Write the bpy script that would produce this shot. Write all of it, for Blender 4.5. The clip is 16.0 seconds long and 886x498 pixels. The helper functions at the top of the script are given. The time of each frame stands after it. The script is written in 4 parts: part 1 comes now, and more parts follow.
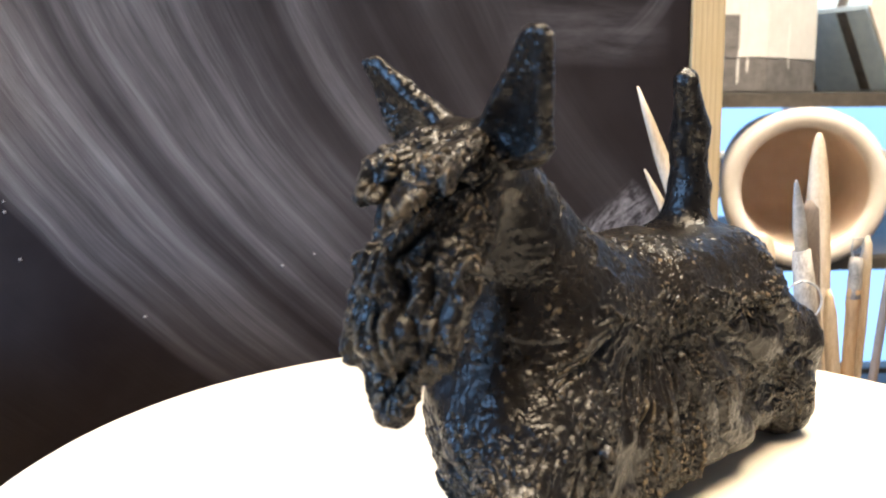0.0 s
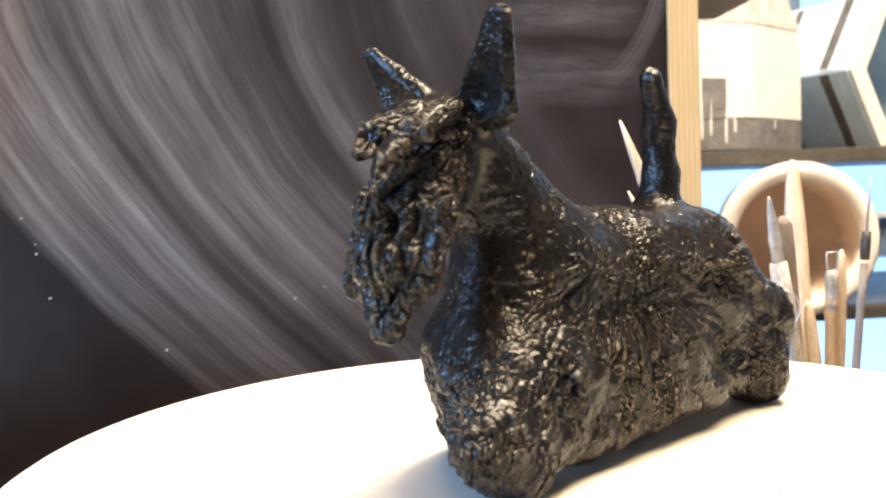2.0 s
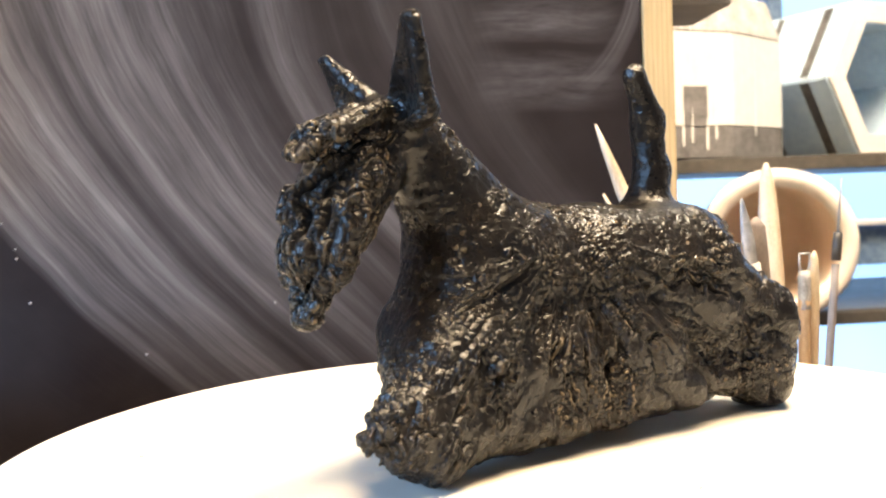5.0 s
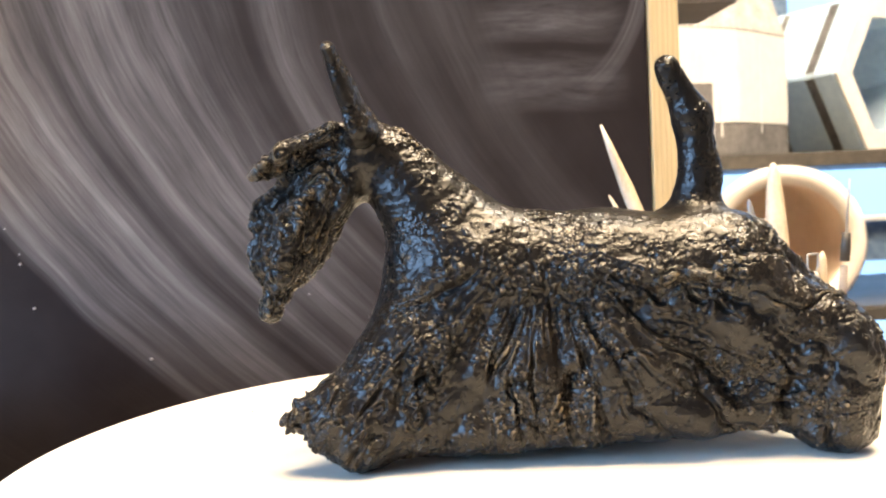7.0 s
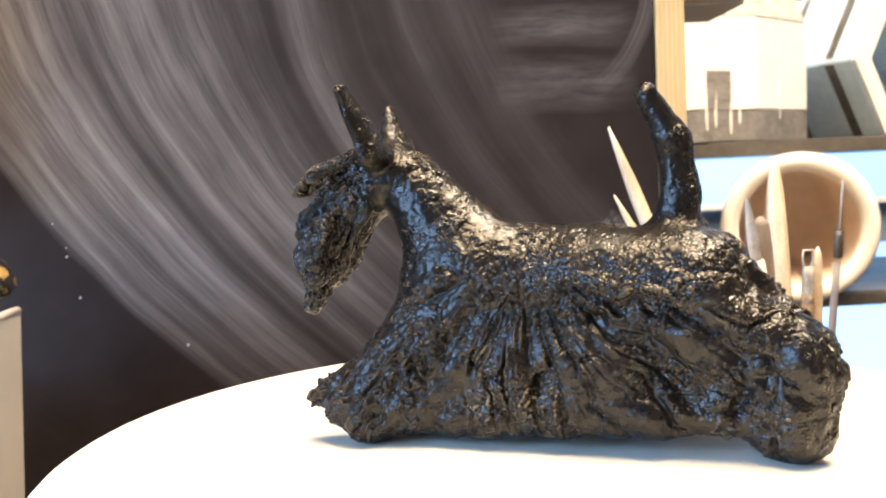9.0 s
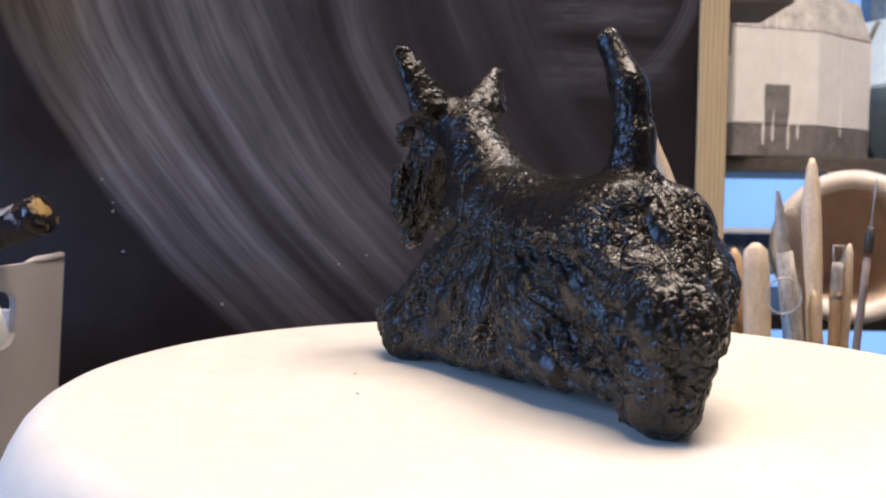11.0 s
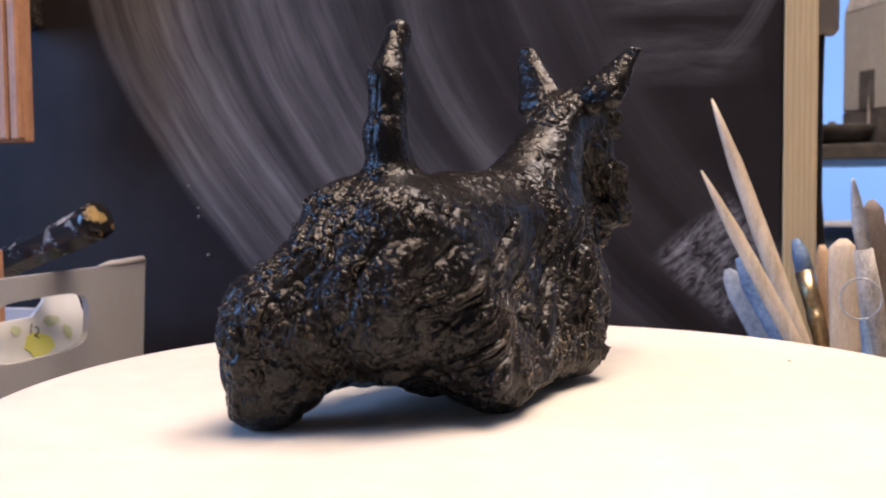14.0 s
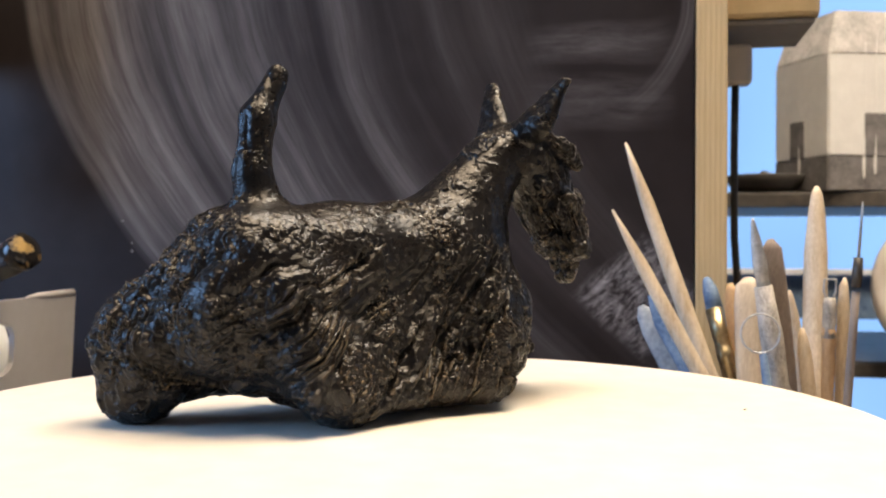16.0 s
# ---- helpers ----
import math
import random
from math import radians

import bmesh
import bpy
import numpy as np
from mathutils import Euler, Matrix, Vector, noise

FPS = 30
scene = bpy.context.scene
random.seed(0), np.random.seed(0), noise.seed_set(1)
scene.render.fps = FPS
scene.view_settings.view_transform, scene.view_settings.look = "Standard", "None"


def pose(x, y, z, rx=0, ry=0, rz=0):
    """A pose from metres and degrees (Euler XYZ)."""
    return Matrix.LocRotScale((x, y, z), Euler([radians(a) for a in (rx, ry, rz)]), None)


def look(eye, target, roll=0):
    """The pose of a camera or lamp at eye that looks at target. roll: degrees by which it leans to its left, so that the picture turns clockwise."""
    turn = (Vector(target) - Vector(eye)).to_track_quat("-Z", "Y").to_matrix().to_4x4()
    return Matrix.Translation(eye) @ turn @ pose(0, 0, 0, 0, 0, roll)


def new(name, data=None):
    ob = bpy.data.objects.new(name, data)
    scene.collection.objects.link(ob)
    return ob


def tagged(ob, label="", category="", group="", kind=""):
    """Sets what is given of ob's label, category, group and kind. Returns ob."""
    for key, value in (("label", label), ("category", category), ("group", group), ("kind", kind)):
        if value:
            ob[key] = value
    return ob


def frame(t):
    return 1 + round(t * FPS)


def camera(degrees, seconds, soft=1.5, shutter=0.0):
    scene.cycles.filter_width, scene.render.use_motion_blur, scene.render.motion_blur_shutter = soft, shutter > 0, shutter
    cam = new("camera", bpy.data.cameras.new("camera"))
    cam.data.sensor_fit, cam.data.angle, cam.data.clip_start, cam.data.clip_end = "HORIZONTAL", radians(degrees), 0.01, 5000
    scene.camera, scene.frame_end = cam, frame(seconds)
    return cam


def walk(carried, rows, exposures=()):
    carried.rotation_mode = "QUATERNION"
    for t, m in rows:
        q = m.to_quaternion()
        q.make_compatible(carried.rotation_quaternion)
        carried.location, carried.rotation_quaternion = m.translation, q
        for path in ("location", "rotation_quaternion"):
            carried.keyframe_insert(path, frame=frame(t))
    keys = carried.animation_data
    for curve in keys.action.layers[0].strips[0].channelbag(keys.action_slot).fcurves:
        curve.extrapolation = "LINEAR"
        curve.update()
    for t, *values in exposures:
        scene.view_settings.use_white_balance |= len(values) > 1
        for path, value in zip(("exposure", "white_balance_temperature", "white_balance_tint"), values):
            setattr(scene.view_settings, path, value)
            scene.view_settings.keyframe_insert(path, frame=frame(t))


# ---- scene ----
cam = camera(50.9, 16.0, soft=2.0)
cam.data.dof.use_dof, cam.data.dof.focus_distance, cam.data.dof.aperture_fstop = True, 0.30, 25
PATH = [
    (0, pose(-0.0568, -0.2376, 0.1038, 81.21, 0.45, -4.46)),
    (0.5, pose(-0.0545, -0.2551, 0.1082, 81.24, 1.92, -2.78)),
    (1, pose(-0.0496, -0.2683, 0.1041, 81.53, 1.51, -2.84)),
    (1.5, pose(-0.0480, -0.2812, 0.1042, 82.12, 1.45, -3.16)),
    (2, pose(-0.0565, -0.2742, 0.0749, 86.76, 2.09, -4.09)),
    (2.5, pose(-0.0548, -0.2712, 0.0660, 87.81, 1.87, -5.17)),
    (3, pose(-0.0533, -0.2797, 0.0650, 87.98, 1.49, -4.66)),
    (3.5, pose(-0.0544, -0.2828, 0.0690, 87.44, 1.67, -4.58)),
    (4, pose(-0.0516, -0.2806, 0.0692, 87.44, 2.18, -4.83)),
    (6.5, pose(-0.0506, -0.2778, 0.0730, 87.33, 2.43, -4.59)),
    (7, pose(-0.0505, -0.2760, 0.0735, 87.25, 2.66, -4.45)),
    (7.5, pose(-0.0517, -0.2816, 0.0756, 87.26, 2.29, -4.54)),
    (8, pose(-0.0543, -0.2997, 0.0776, 87.02, 1.93, -4.02)),
    (8.5, pose(-0.0525, -0.3034, 0.0773, 86.35, 1.82, -3.73)),
    (9, pose(-0.0456, -0.3089, 0.0864, 85.76, 2.70, -2.73)),
    (11.5, pose(-0.0222, -0.3261, 0.0588, 87.46, -1.40, 2.07)),
    (12, pose(-0.0142, -0.3338, 0.0618, 87.89, -1.15, 3.26)),
    (12.5, pose(-0.0030, -0.3343, 0.0615, 87.40, -0.76, 5.30)),
    (13, pose(0.0246, -0.3126, 0.0595, 86.63, 1.10, 9.37)),
    (13.5, pose(0.0427, -0.3111, 0.0649, 87.88, 0.03, 13.09)),
    (14, pose(0.0576, -0.2940, 0.0624, 86.78, 0.56, 14.16)),
    (14.5, pose(0.0621, -0.2910, 0.0650, 87.03, 0.73, 13.91)),
    (15, pose(0.0628, -0.2829, 0.0658, 87.68, 0.86, 12.41)),
    (15.5, pose(0.0718, -0.2926, 0.0558, 89.13, -0.02, 11.83)),
    (16, pose(0.0822, -0.3034, 0.0559, 89.73, -0.13, 11.92)),
]
EXPOSURES = [(0, 0.68, 6600, 11), (0.5, 0.60, 6700, 11), (1.0, 0.27, 6900, 12), (1.5, 0.20, 7000, 12), (2.0, 0.95, 6900, 12), (3.0, 1.05, 7100, 12), (9.2, 1.08, 7300, 13), (11.3, -0.38, 6050, 21), (12.0, -0.55, 6100, 18), (12.5, -0.48, 6100, 21), (13.0, -0.16, 6100, 26), (13.5, 0.12, 6450, 20), (14.0, -0.22, 6250, 26), (15.0, -0.28, 6050, 25), (15.5, 0.02, 6250, 17), (16.0, 0.00, 6750, 14)]
walk(cam, PATH, EXPOSURES)

# ---- world and lights ----
world = bpy.data.worlds.new("world")
scene.world = world
world.use_nodes = True
wn = world.node_tree.nodes
sky = wn.new("ShaderNodeTexSky")
sky.sky_type, sky.sun_disc = "NISHITA", False
sky.sun_elevation, sky.sun_rotation = radians(35), radians(200)
world.node_tree.links.new(sky.outputs[0], wn["Background"].inputs[0])
wn["Background"].inputs[1].default_value = 0.1


def area_lamp(name, eye, target, sx, sy, watts, colour):
    data = bpy.data.lights.new(name, "AREA")
    data.shape, data.size, data.size_y, data.energy, data.color = "RECTANGLE", sx, sy, watts, colour
    ob = new(name, data)
    ob.matrix_world = look(eye, target)
    return ob


# daylight in the window opening of the west wall, and the warm ceiling lamp
area_lamp("window_daylight", (-1.76, -0.80, 0.60), (0, 0, 0.05), 1.1, 1.0, 35, (0.27, 0.54, 1.0))
area_lamp("ceiling_lamp_light", (0.18, -0.12, 1.42), (0.15, -0.05, 0.0), 0.95, 0.55, 25, (1.0, 0.79, 0.54))
# added fill that brightens the shelves; no lamp is known there
area_lamp("shelf_fill_light", (0.46, 0.40, 1.42), (0.50, 0.75, 0.0), 0.60, 0.25, 16, (1.0, 0.95, 0.85))


# ---- materials ----
def material(name, colour, rough=0.5, metal=0.0, spec=0.5):
    m = bpy.data.materials.new(name)
    m.use_nodes = True
    b = m.node_tree.nodes["Principled BSDF"]
    b.inputs["Base Color"].default_value = (*colour, 1)
    b.inputs["Roughness"].default_value = rough
    b.inputs["Metallic"].default_value = metal
    b.inputs["Specular IOR Level"].default_value = spec
    return m


def node(m, kind, **values):
    n = m.node_tree.nodes.new(kind)
    for key, value in values.items():
        if key in n.inputs:
            n.inputs[key].default_value = value
    return n


def link(m, a, b):
    m.node_tree.links.new(a, b)


def coords(m, scale=(1, 1, 1), turn=(0, 0, 0)):
    t = node(m, "ShaderNodeTexCoord")
    mp = node(m, "ShaderNodeMapping")
    mp.inputs["Scale"].default_value, mp.inputs["Rotation"].default_value = scale, turn
    link(m, t.outputs["Object"], mp.inputs[0])
    return mp.outputs[0]


def ramp(m, fac, stops):
    r = node(m, "ShaderNodeValToRGB")
    el = r.color_ramp.elements
    while len(el) < len(stops):
        el.new(0.5)
    for e, (p, c) in zip(el, stops):
        e.position, e.color = p, (*c, 1)
    link(m, fac, r.inputs[0])
    return r.outputs[0]


def noise_tex(m, vec, scale, detail=4, rough=0.55, distortion=0.0):
    n = node(m, "ShaderNodeTexNoise", Scale=scale, Detail=detail, Roughness=rough, Distortion=distortion)
    link(m, vec, n.inputs["Vector"])
    return n.outputs[0]


def noise_vec(m, vec, scale):
    n = node(m, "ShaderNodeTexNoise", Scale=scale, Detail=2)
    link(m, vec, n.inputs["Vector"])
    return n.outputs["Color"]


def mix(m, fac, a, b, blend="MIX"):
    n = node(m, "ShaderNodeMix")
    n.data_type, n.blend_type = "RGBA", blend
    for socket, v in ((n.inputs[0], fac), (n.inputs[6], a), (n.inputs[7], b)):
        if isinstance(v, (int, float)):
            socket.default_value = v
        elif isinstance(v, tuple):
            socket.default_value = (*v, 1)
        else:
            link(m, v, socket)
    return n.outputs[2]


def calc(m, op, a, b=0.0, c=0.0, clamp=False):
    n = node(m, "ShaderNodeMath")
    n.operation, n.use_clamp = op, clamp
    for socket, v in zip(n.inputs, (a, b, c)):
        if isinstance(v, (int, float)):
            socket.default_value = v
        else:
            link(m, v, socket)
    return n.outputs[0]


def bump(m, height, distance, strength=1.0):
    b = node(m, "ShaderNodeBump", Strength=strength, Distance=distance)
    link(m, height, b.inputs["Height"])
    link(m, b.outputs[0], m.node_tree.nodes["Principled BSDF"].inputs["Normal"])


def base(m, socket):
    link(m, socket, m.node_tree.nodes["Principled BSDF"].inputs["Base Color"])


def rough(m, socket):
    link(m, socket, m.node_tree.nodes["Principled BSDF"].inputs["Roughness"])


def mottled(name, dark, light, scale, roughness=0.6, relief=0.0004, fine=8.0, stretch=(1, 1, 1), metal=0.0, turn=(0, 0, 0)):
    """A surface in two tones, with stains at one scale and grain at a finer one."""
    m = material(name, light, roughness, metal)
    v = coords(m, stretch, turn)
    big = noise_tex(m, v, scale, 5, 0.6)
    small = noise_tex(m, v, scale * fine, 4, 0.6)
    f = calc(m, "ADD", calc(m, "MULTIPLY", big, 0.6), calc(m, "MULTIPLY", small, 0.4))
    base(m, ramp(m, f, [(0.32, dark), (0.66, light)]))
    rough(m, calc(m, "MULTIPLY_ADD", small, 0.3, roughness - 0.15, True))
    bump(m, f, relief)
    return m


def glazed_clay():
    m = material("glazed_black_clay", (0.012, 0.010, 0.009), 0.3, 0.0, 0.38)
    v = coords(m)
    geo = node(m, "ShaderNodeNewGeometry")
    n1 = noise_tex(m, v, 55, 4, 0.6)
    n2 = noise_tex(m, v, 240, 3, 0.6)
    n3 = noise_tex(m, v, 620, 3, 0.6)
    patch = calc(m, "MULTIPLY_ADD", n1, 5.0, -2.45, True)
    # crumbs of clay with sharp creases between them
    warped = node(m, "ShaderNodeVectorMath")
    warped.operation = "MULTIPLY_ADD"
    link(m, noise_vec(m, v, 260), warped.inputs[0])
    warped.inputs[1].default_value = (0.0022, 0.0022, 0.0022)
    link(m, v, warped.inputs[2])
    cell = node(m, "ShaderNodeTexVoronoi", Scale=900.0)
    link(m, warped.outputs[0], cell.inputs["Vector"])
    crumb = calc(m, "SUBTRACT", 0.75, cell.outputs["Distance"], 0, True)
    crest = calc(m, "MULTIPLY", calc(m, "SUBTRACT", geo.outputs["Pointiness"], 0.513), 28.0)
    edge = calc(m, "ADD", crest, calc(m, "MULTIPLY", calc(m, "SUBTRACT", crumb, 0.42), 0.7), 0, True)
    wear = calc(m, "MULTIPLY", edge, calc(m, "MULTIPLY", calc(m, "MULTIPLY_ADD", patch, 0.70, 0.18), calc(m, "MULTIPLY_ADD", n2, 4.5, -1.55, True)), 0, True)
    tone = ramp(m, n1, [(0.35, (0.0032, 0.0028, 0.0030)), (0.7, (0.014, 0.0105, 0.0072))])
    base(m, mix(m, wear, tone, (0.27, 0.20, 0.12)))
    rough(m, calc(m, "ADD", calc(m, "MULTIPLY", wear, 0.30), calc(m, "ADD", calc(m, "MULTIPLY", n3, 0.22), calc(m, "MULTIPLY_ADD", patch, -0.12, 0.19)), 0, True))
    h = calc(m, "ADD", calc(m, "MULTIPLY", crumb, calc(m, "MULTIPLY_ADD", patch, 0.45, 0.12)), calc(m, "ADD", calc(m, "MULTIPLY", n2, 0.20), calc(m, "MULTIPLY", n3, calc(m, "MULTIPLY_ADD", calc(m, "MINIMUM", calc(m, "MAXIMUM", crest, 0.0), 1.0), 0.9, 0.34))))
    bump(m, h, 0.0009, 0.85)
    return m


def chalkboard():
    """Black board with the arcs of a wet cloth wiped through chalk."""
    m = material("black_board", (0.012, 0.011, 0.013), 0.55, 0.0, 0.20)
    t = node(m, "ShaderNodeTexCoord")
    s = node(m, "ShaderNodeSeparateXYZ")
    link(m, t.outputs["Object"], s.inputs[0])
    x, z = s.outputs[0], s.outputs[2]
    u = calc(m, "ADD", calc(m, "ADD", x, 0.196), calc(m, "SUBTRACT", calc(m, "MULTIPLY", z, 1.05), calc(m, "MULTIPLY", calc(m, "MULTIPLY", z, z), 2.0)))
    wob = noise_tex(m, t.outputs["Object"], 7, 2)
    u2 = calc(m, "MULTIPLY_ADD", calc(m, "SUBTRACT", wob, 0.5), 0.018, u)
    c = node(m, "ShaderNodeCombineXYZ")
    link(m, u2, c.inputs[0])
    link(m, calc(m, "MULTIPLY", z, 0.05), c.inputs[2])
    bands = noise_tex(m, c.outputs[0], 26, 2, 0.5)
    lines = noise_tex(m, c.outputs[0], 120, 5, 0.7)
    hair = noise_tex(m, c.outputs[0], 520, 3, 0.7)
    cloud = noise_tex(m, t.outputs["Object"], 9, 4, 0.6)
    inside = calc(m, "MULTIPLY", calc(m, "MULTIPLY", u2, 150, 0, True), calc(m, "SUBTRACT", 1.0, calc(m, "MULTIPLY_ADD", u2, 4.6, -0.60, True), 0, True))
    edge = calc(m, "SUBTRACT", 1.0, calc(m, "MULTIPLY", calc(m, "ABSOLUTE", calc(m, "SUBTRACT", u2, 0.014)), 55, 0, True))
    streak = calc(m, "ADD", calc(m, "MULTIPLY_ADD", bands, 4.6, -1.80, True), calc(m, "MULTIPLY", edge, 0.60))
    fine = calc(m, "ADD", calc(m, "MULTIPLY_ADD", lines, 2.0, -0.54, True), calc(m, "MULTIPLY_ADD", hair, 1.2, -0.5, True))
    fine = calc(m, "MULTIPLY_ADD", fine, 0.75, 0.14)
    dust = calc(m, "MULTIPLY", inside, calc(m, "MULTIPLY", calc(m, "MULTIPLY_ADD", streak, 0.80, 0.10), fine), 0, True)
    low = calc(m, "MULTIPLY_ADD", z, 6.5, 0.50, True)
    dust = calc(m, "MULTIPLY", dust, calc(m, "MULTIPLY", low, calc(m, "MULTIPLY_ADD", cloud, 0.7, 0.55)))
    haze = calc(m, "MULTIPLY", calc(m, "MULTIPLY_ADD", cloud, 1.2, -0.42, True), 0.08)
    # sheen of the board left of the arcs, painted in as paler colour
    left_sheen = calc(m, "MULTIPLY", calc(m, "MULTIPLY_ADD", x, -9.0, -2.0, True), calc(m, "MULTIPLY_ADD", cloud, 0.05, 0.005))
    haze = calc(m, "ADD", haze, left_sheen)
    # two sideways wipes and an upright curl on the plain part beside the batten
    c2 = node(m, "ShaderNodeCombineXYZ")
    zb = calc(m, "MULTIPLY_ADD", calc(m, "SUBTRACT", wob, 0.5), 0.030, z)
    link(m, calc(m, "MULTIPLY", x, 0.16), c2.inputs[0])
    link(m, zb, c2.inputs[2])
    grain = calc(m, "MULTIPLY_ADD", noise_tex(m, c2.outputs[0], 150, 5, 0.65), 2.2, -0.62, True)

    def bell(value, middle, half):
        k = calc(m, "MULTIPLY", calc(m, "SUBTRACT", value, middle), 1 / half)
        return calc(m, "MULTIPLY_ADD", calc(m, "MULTIPLY", k, k), -1.0, 1.0, True)

    wipe = calc(m, "MAXIMUM", bell(zb, 0.176, 0.013), calc(m, "MULTIPLY", bell(zb, 0.142, 0.018), 0.8))
    wipe = calc(m, "MULTIPLY", calc(m, "MULTIPLY", wipe, bell(x, 0.058, 0.046)), grain)
    ex = calc(m, "SUBTRACT", x, 0.052)
    ez = calc(m, "MULTIPLY", calc(m, "SUBTRACT", z, 0.20), 0.82)
    ring = calc(m, "SQRT", calc(m, "ADD", calc(m, "MULTIPLY", ex, ex), calc(m, "MULTIPLY", ez, ez)))
    ring = calc(m, "MULTIPLY_ADD", calc(m, "SUBTRACT", wob, 0.5), 0.012, ring)
    c3 = node(m, "ShaderNodeCombineXYZ")
    link(m, ring, c3.inputs[0])
    curl = calc(m, "MULTIPLY", calc(m, "MULTIPLY", bell(ring, 0.058, 0.006), calc(m, "MULTIPLY_ADD", x, 30, -2.1, True)), calc(m, "MULTIPLY_ADD", noise_tex(m, c3.outputs[0], 420, 4, 0.7), 2.4, -0.7, True))
    smear = calc(m, "ADD", calc(m, "MULTIPLY", wipe, 0.26), calc(m, "MULTIPLY", curl, 0.24))
    # a scrubbed grey patch low beside the batten
    px = calc(m, "ABSOLUTE", calc(m, "MULTIPLY", calc(m, "SUBTRACT", x, 0.084), 1 / 0.042))
    pz = calc(m, "ABSOLUTE", calc(m, "MULTIPLY", calc(m, "SUBTRACT", z, 0.026), 1 / 0.040))
    inside_patch = calc(m, "MULTIPLY_ADD", calc(m, "ADD", calc(m, "ADD", px, pz), calc(m, "MULTIPLY", calc(m, "SUBTRACT", cloud, 0.5), 0.8)), -4.0, 4.0, True)
    c4 = node(m, "ShaderNodeCombineXYZ")
    link(m, calc(m, "MULTIPLY", calc(m, "ADD", x, z), 0.22), c4.inputs[0])
    link(m, calc(m, "SUBTRACT", x, z), c4.inputs[2])
    woolly = calc(m, "ADD", calc(m, "MULTIPLY", noise_tex(m, c4.outputs[0], 210, 5, 0.7, 1.2), 0.65), calc(m, "MULTIPLY", noise_tex(m, t.outputs["Object"], 120, 4, 0.7, 1.0), 0.35))
    scrub = calc(m, "MULTIPLY", inside_patch, calc(m, "MULTIPLY_ADD", woolly, 3.4, -1.45, True))
    total = calc(m, "ADD", calc(m, "ADD", calc(m, "MULTIPLY", dust, 0.80), haze), calc(m, "ADD", smear, calc(m, "MULTIPLY", scrub, 0.9)), 0, True)
    base(m, mix(m, total, (0.0105, 0.0062, 0.0066), (0.400, 0.385, 0.405)))
    rough(m, calc(m, "MULTIPLY_ADD", total, 0.35, 0.58, True))
    bump(m, calc(m, "ADD", lines, cloud), 0.0003)
    return m


def plywood_edge():
    m = material("plywood_edge", (0.5, 0.36, 0.2), 0.6)
    v = coords(m)
    s = node(m, "ShaderNodeSeparateXYZ")
    link(m, v, s.inputs[0])
    wob = noise_tex(m, coords(m, (40, 1, 3)), 2.0, 3)
    plies = calc(m, "FRACT", calc(m, "MULTIPLY_ADD", s.outputs[0], 340, calc(m, "MULTIPLY", wob, 0.7)))
    grain = noise_tex(m, coords(m, (300, 300, 12)), 3.0, 4)
    tone = ramp(m, plies, [(0.0, (0.74, 0.55, 0.29)), (0.55, (0.78, 0.59, 0.33)), (0.72, (0.36, 0.23, 0.10)), (0.9, (0.74, 0.55, 0.30))])
    base(m, mix(m, calc(m, "MULTIPLY_ADD", grain, 1.2, -0.35, True), (0.54, 0.38, 0.18), tone))
    bump(m, calc(m, "ADD", plies, grain), 0.0005)
    return m


CLAY = glazed_clay()
BOARD = chalkboard()
PLY = plywood_edge()
PLASTER = mottled("pale_plaster_disc", (0.66, 0.61, 0.53), (0.76, 0.72, 0.64), 9, 0.7, 0.0002)
WALL = mottled("painted_wall", (0.26, 0.25, 0.24), (0.36, 0.35, 0.34), 3, 0.8, 0.0006)
FLOOR = mottled("worn_floor", (0.16, 0.14, 0.12), (0.28, 0.25, 0.22), 4, 0.6, 0.0005)
TABLE = mottled("stained_bench", (0.16, 0.11, 0.07), (0.30, 0.22, 0.14), 6, 0.55, 0.0005, stretch=(1, 8, 8))
PALE_WOOD = mottled("pale_wood", (0.44, 0.33, 0.21), (0.74, 0.63, 0.48), 34, 0.55, 0.0003, stretch=(6, 6, 1))
WARM_WOOD = mottled("warm_wood", (0.36, 0.21, 0.10), (0.60, 0.41, 0.23), 30, 0.5, 0.0003, stretch=(6, 6, 1))
CLAYED_WOOD = mottled("clay_stained_wood", (0.15, 0.14, 0.13), (0.62, 0.57, 0.50), 70, 0.75, 0.0006, stretch=(3, 3, 1))
GREY_WOOD = mottled("grey_wood", (0.20, 0.16, 0.14), (0.36, 0.30, 0.26), 40, 0.7, 0.0004, stretch=(4, 4, 1))
STEEL = mottled("stained_steel", (0.30, 0.31, 0.32), (0.66, 0.67, 0.68), 90, 0.5, 0.0003, metal=0.6)
BRASS = mottled("worn_brass", (0.32, 0.25, 0.14), (0.74, 0.62, 0.40), 60, 0.35, 0.0002, metal=1.0)
BLUE_STAIN = mottled("blue_stained", (0.05, 0.10, 0.20), (0.22, 0.32, 0.45), 60, 0.6, 0.0004)
GREY_BLADE = mottled("grey_blue_blade", (0.16, 0.19, 0.22), (0.42, 0.45, 0.48), 50, 0.5, 0.0003)
GREY_PLASTIC = mottled("grey_plastic", (0.50, 0.50, 0.515), (0.56, 0.56, 0.575), 14, 0.45, 0.0001)
PAPER = mottled("white_paper", (0.82, 0.84, 0.84), (0.88, 0.90, 0.90), 20, 0.7, 0.0002)
LEAF_PRINT = mottled("pale_leaf_print", (0.50, 0.60, 0.36), (0.72, 0.78, 0.58), 60, 0.7, 0.0001)
LEMON = mottled("lemon_print", (0.78, 0.80, 0.12), (0.86, 0.86, 0.30), 60, 0.7, 0.0001)
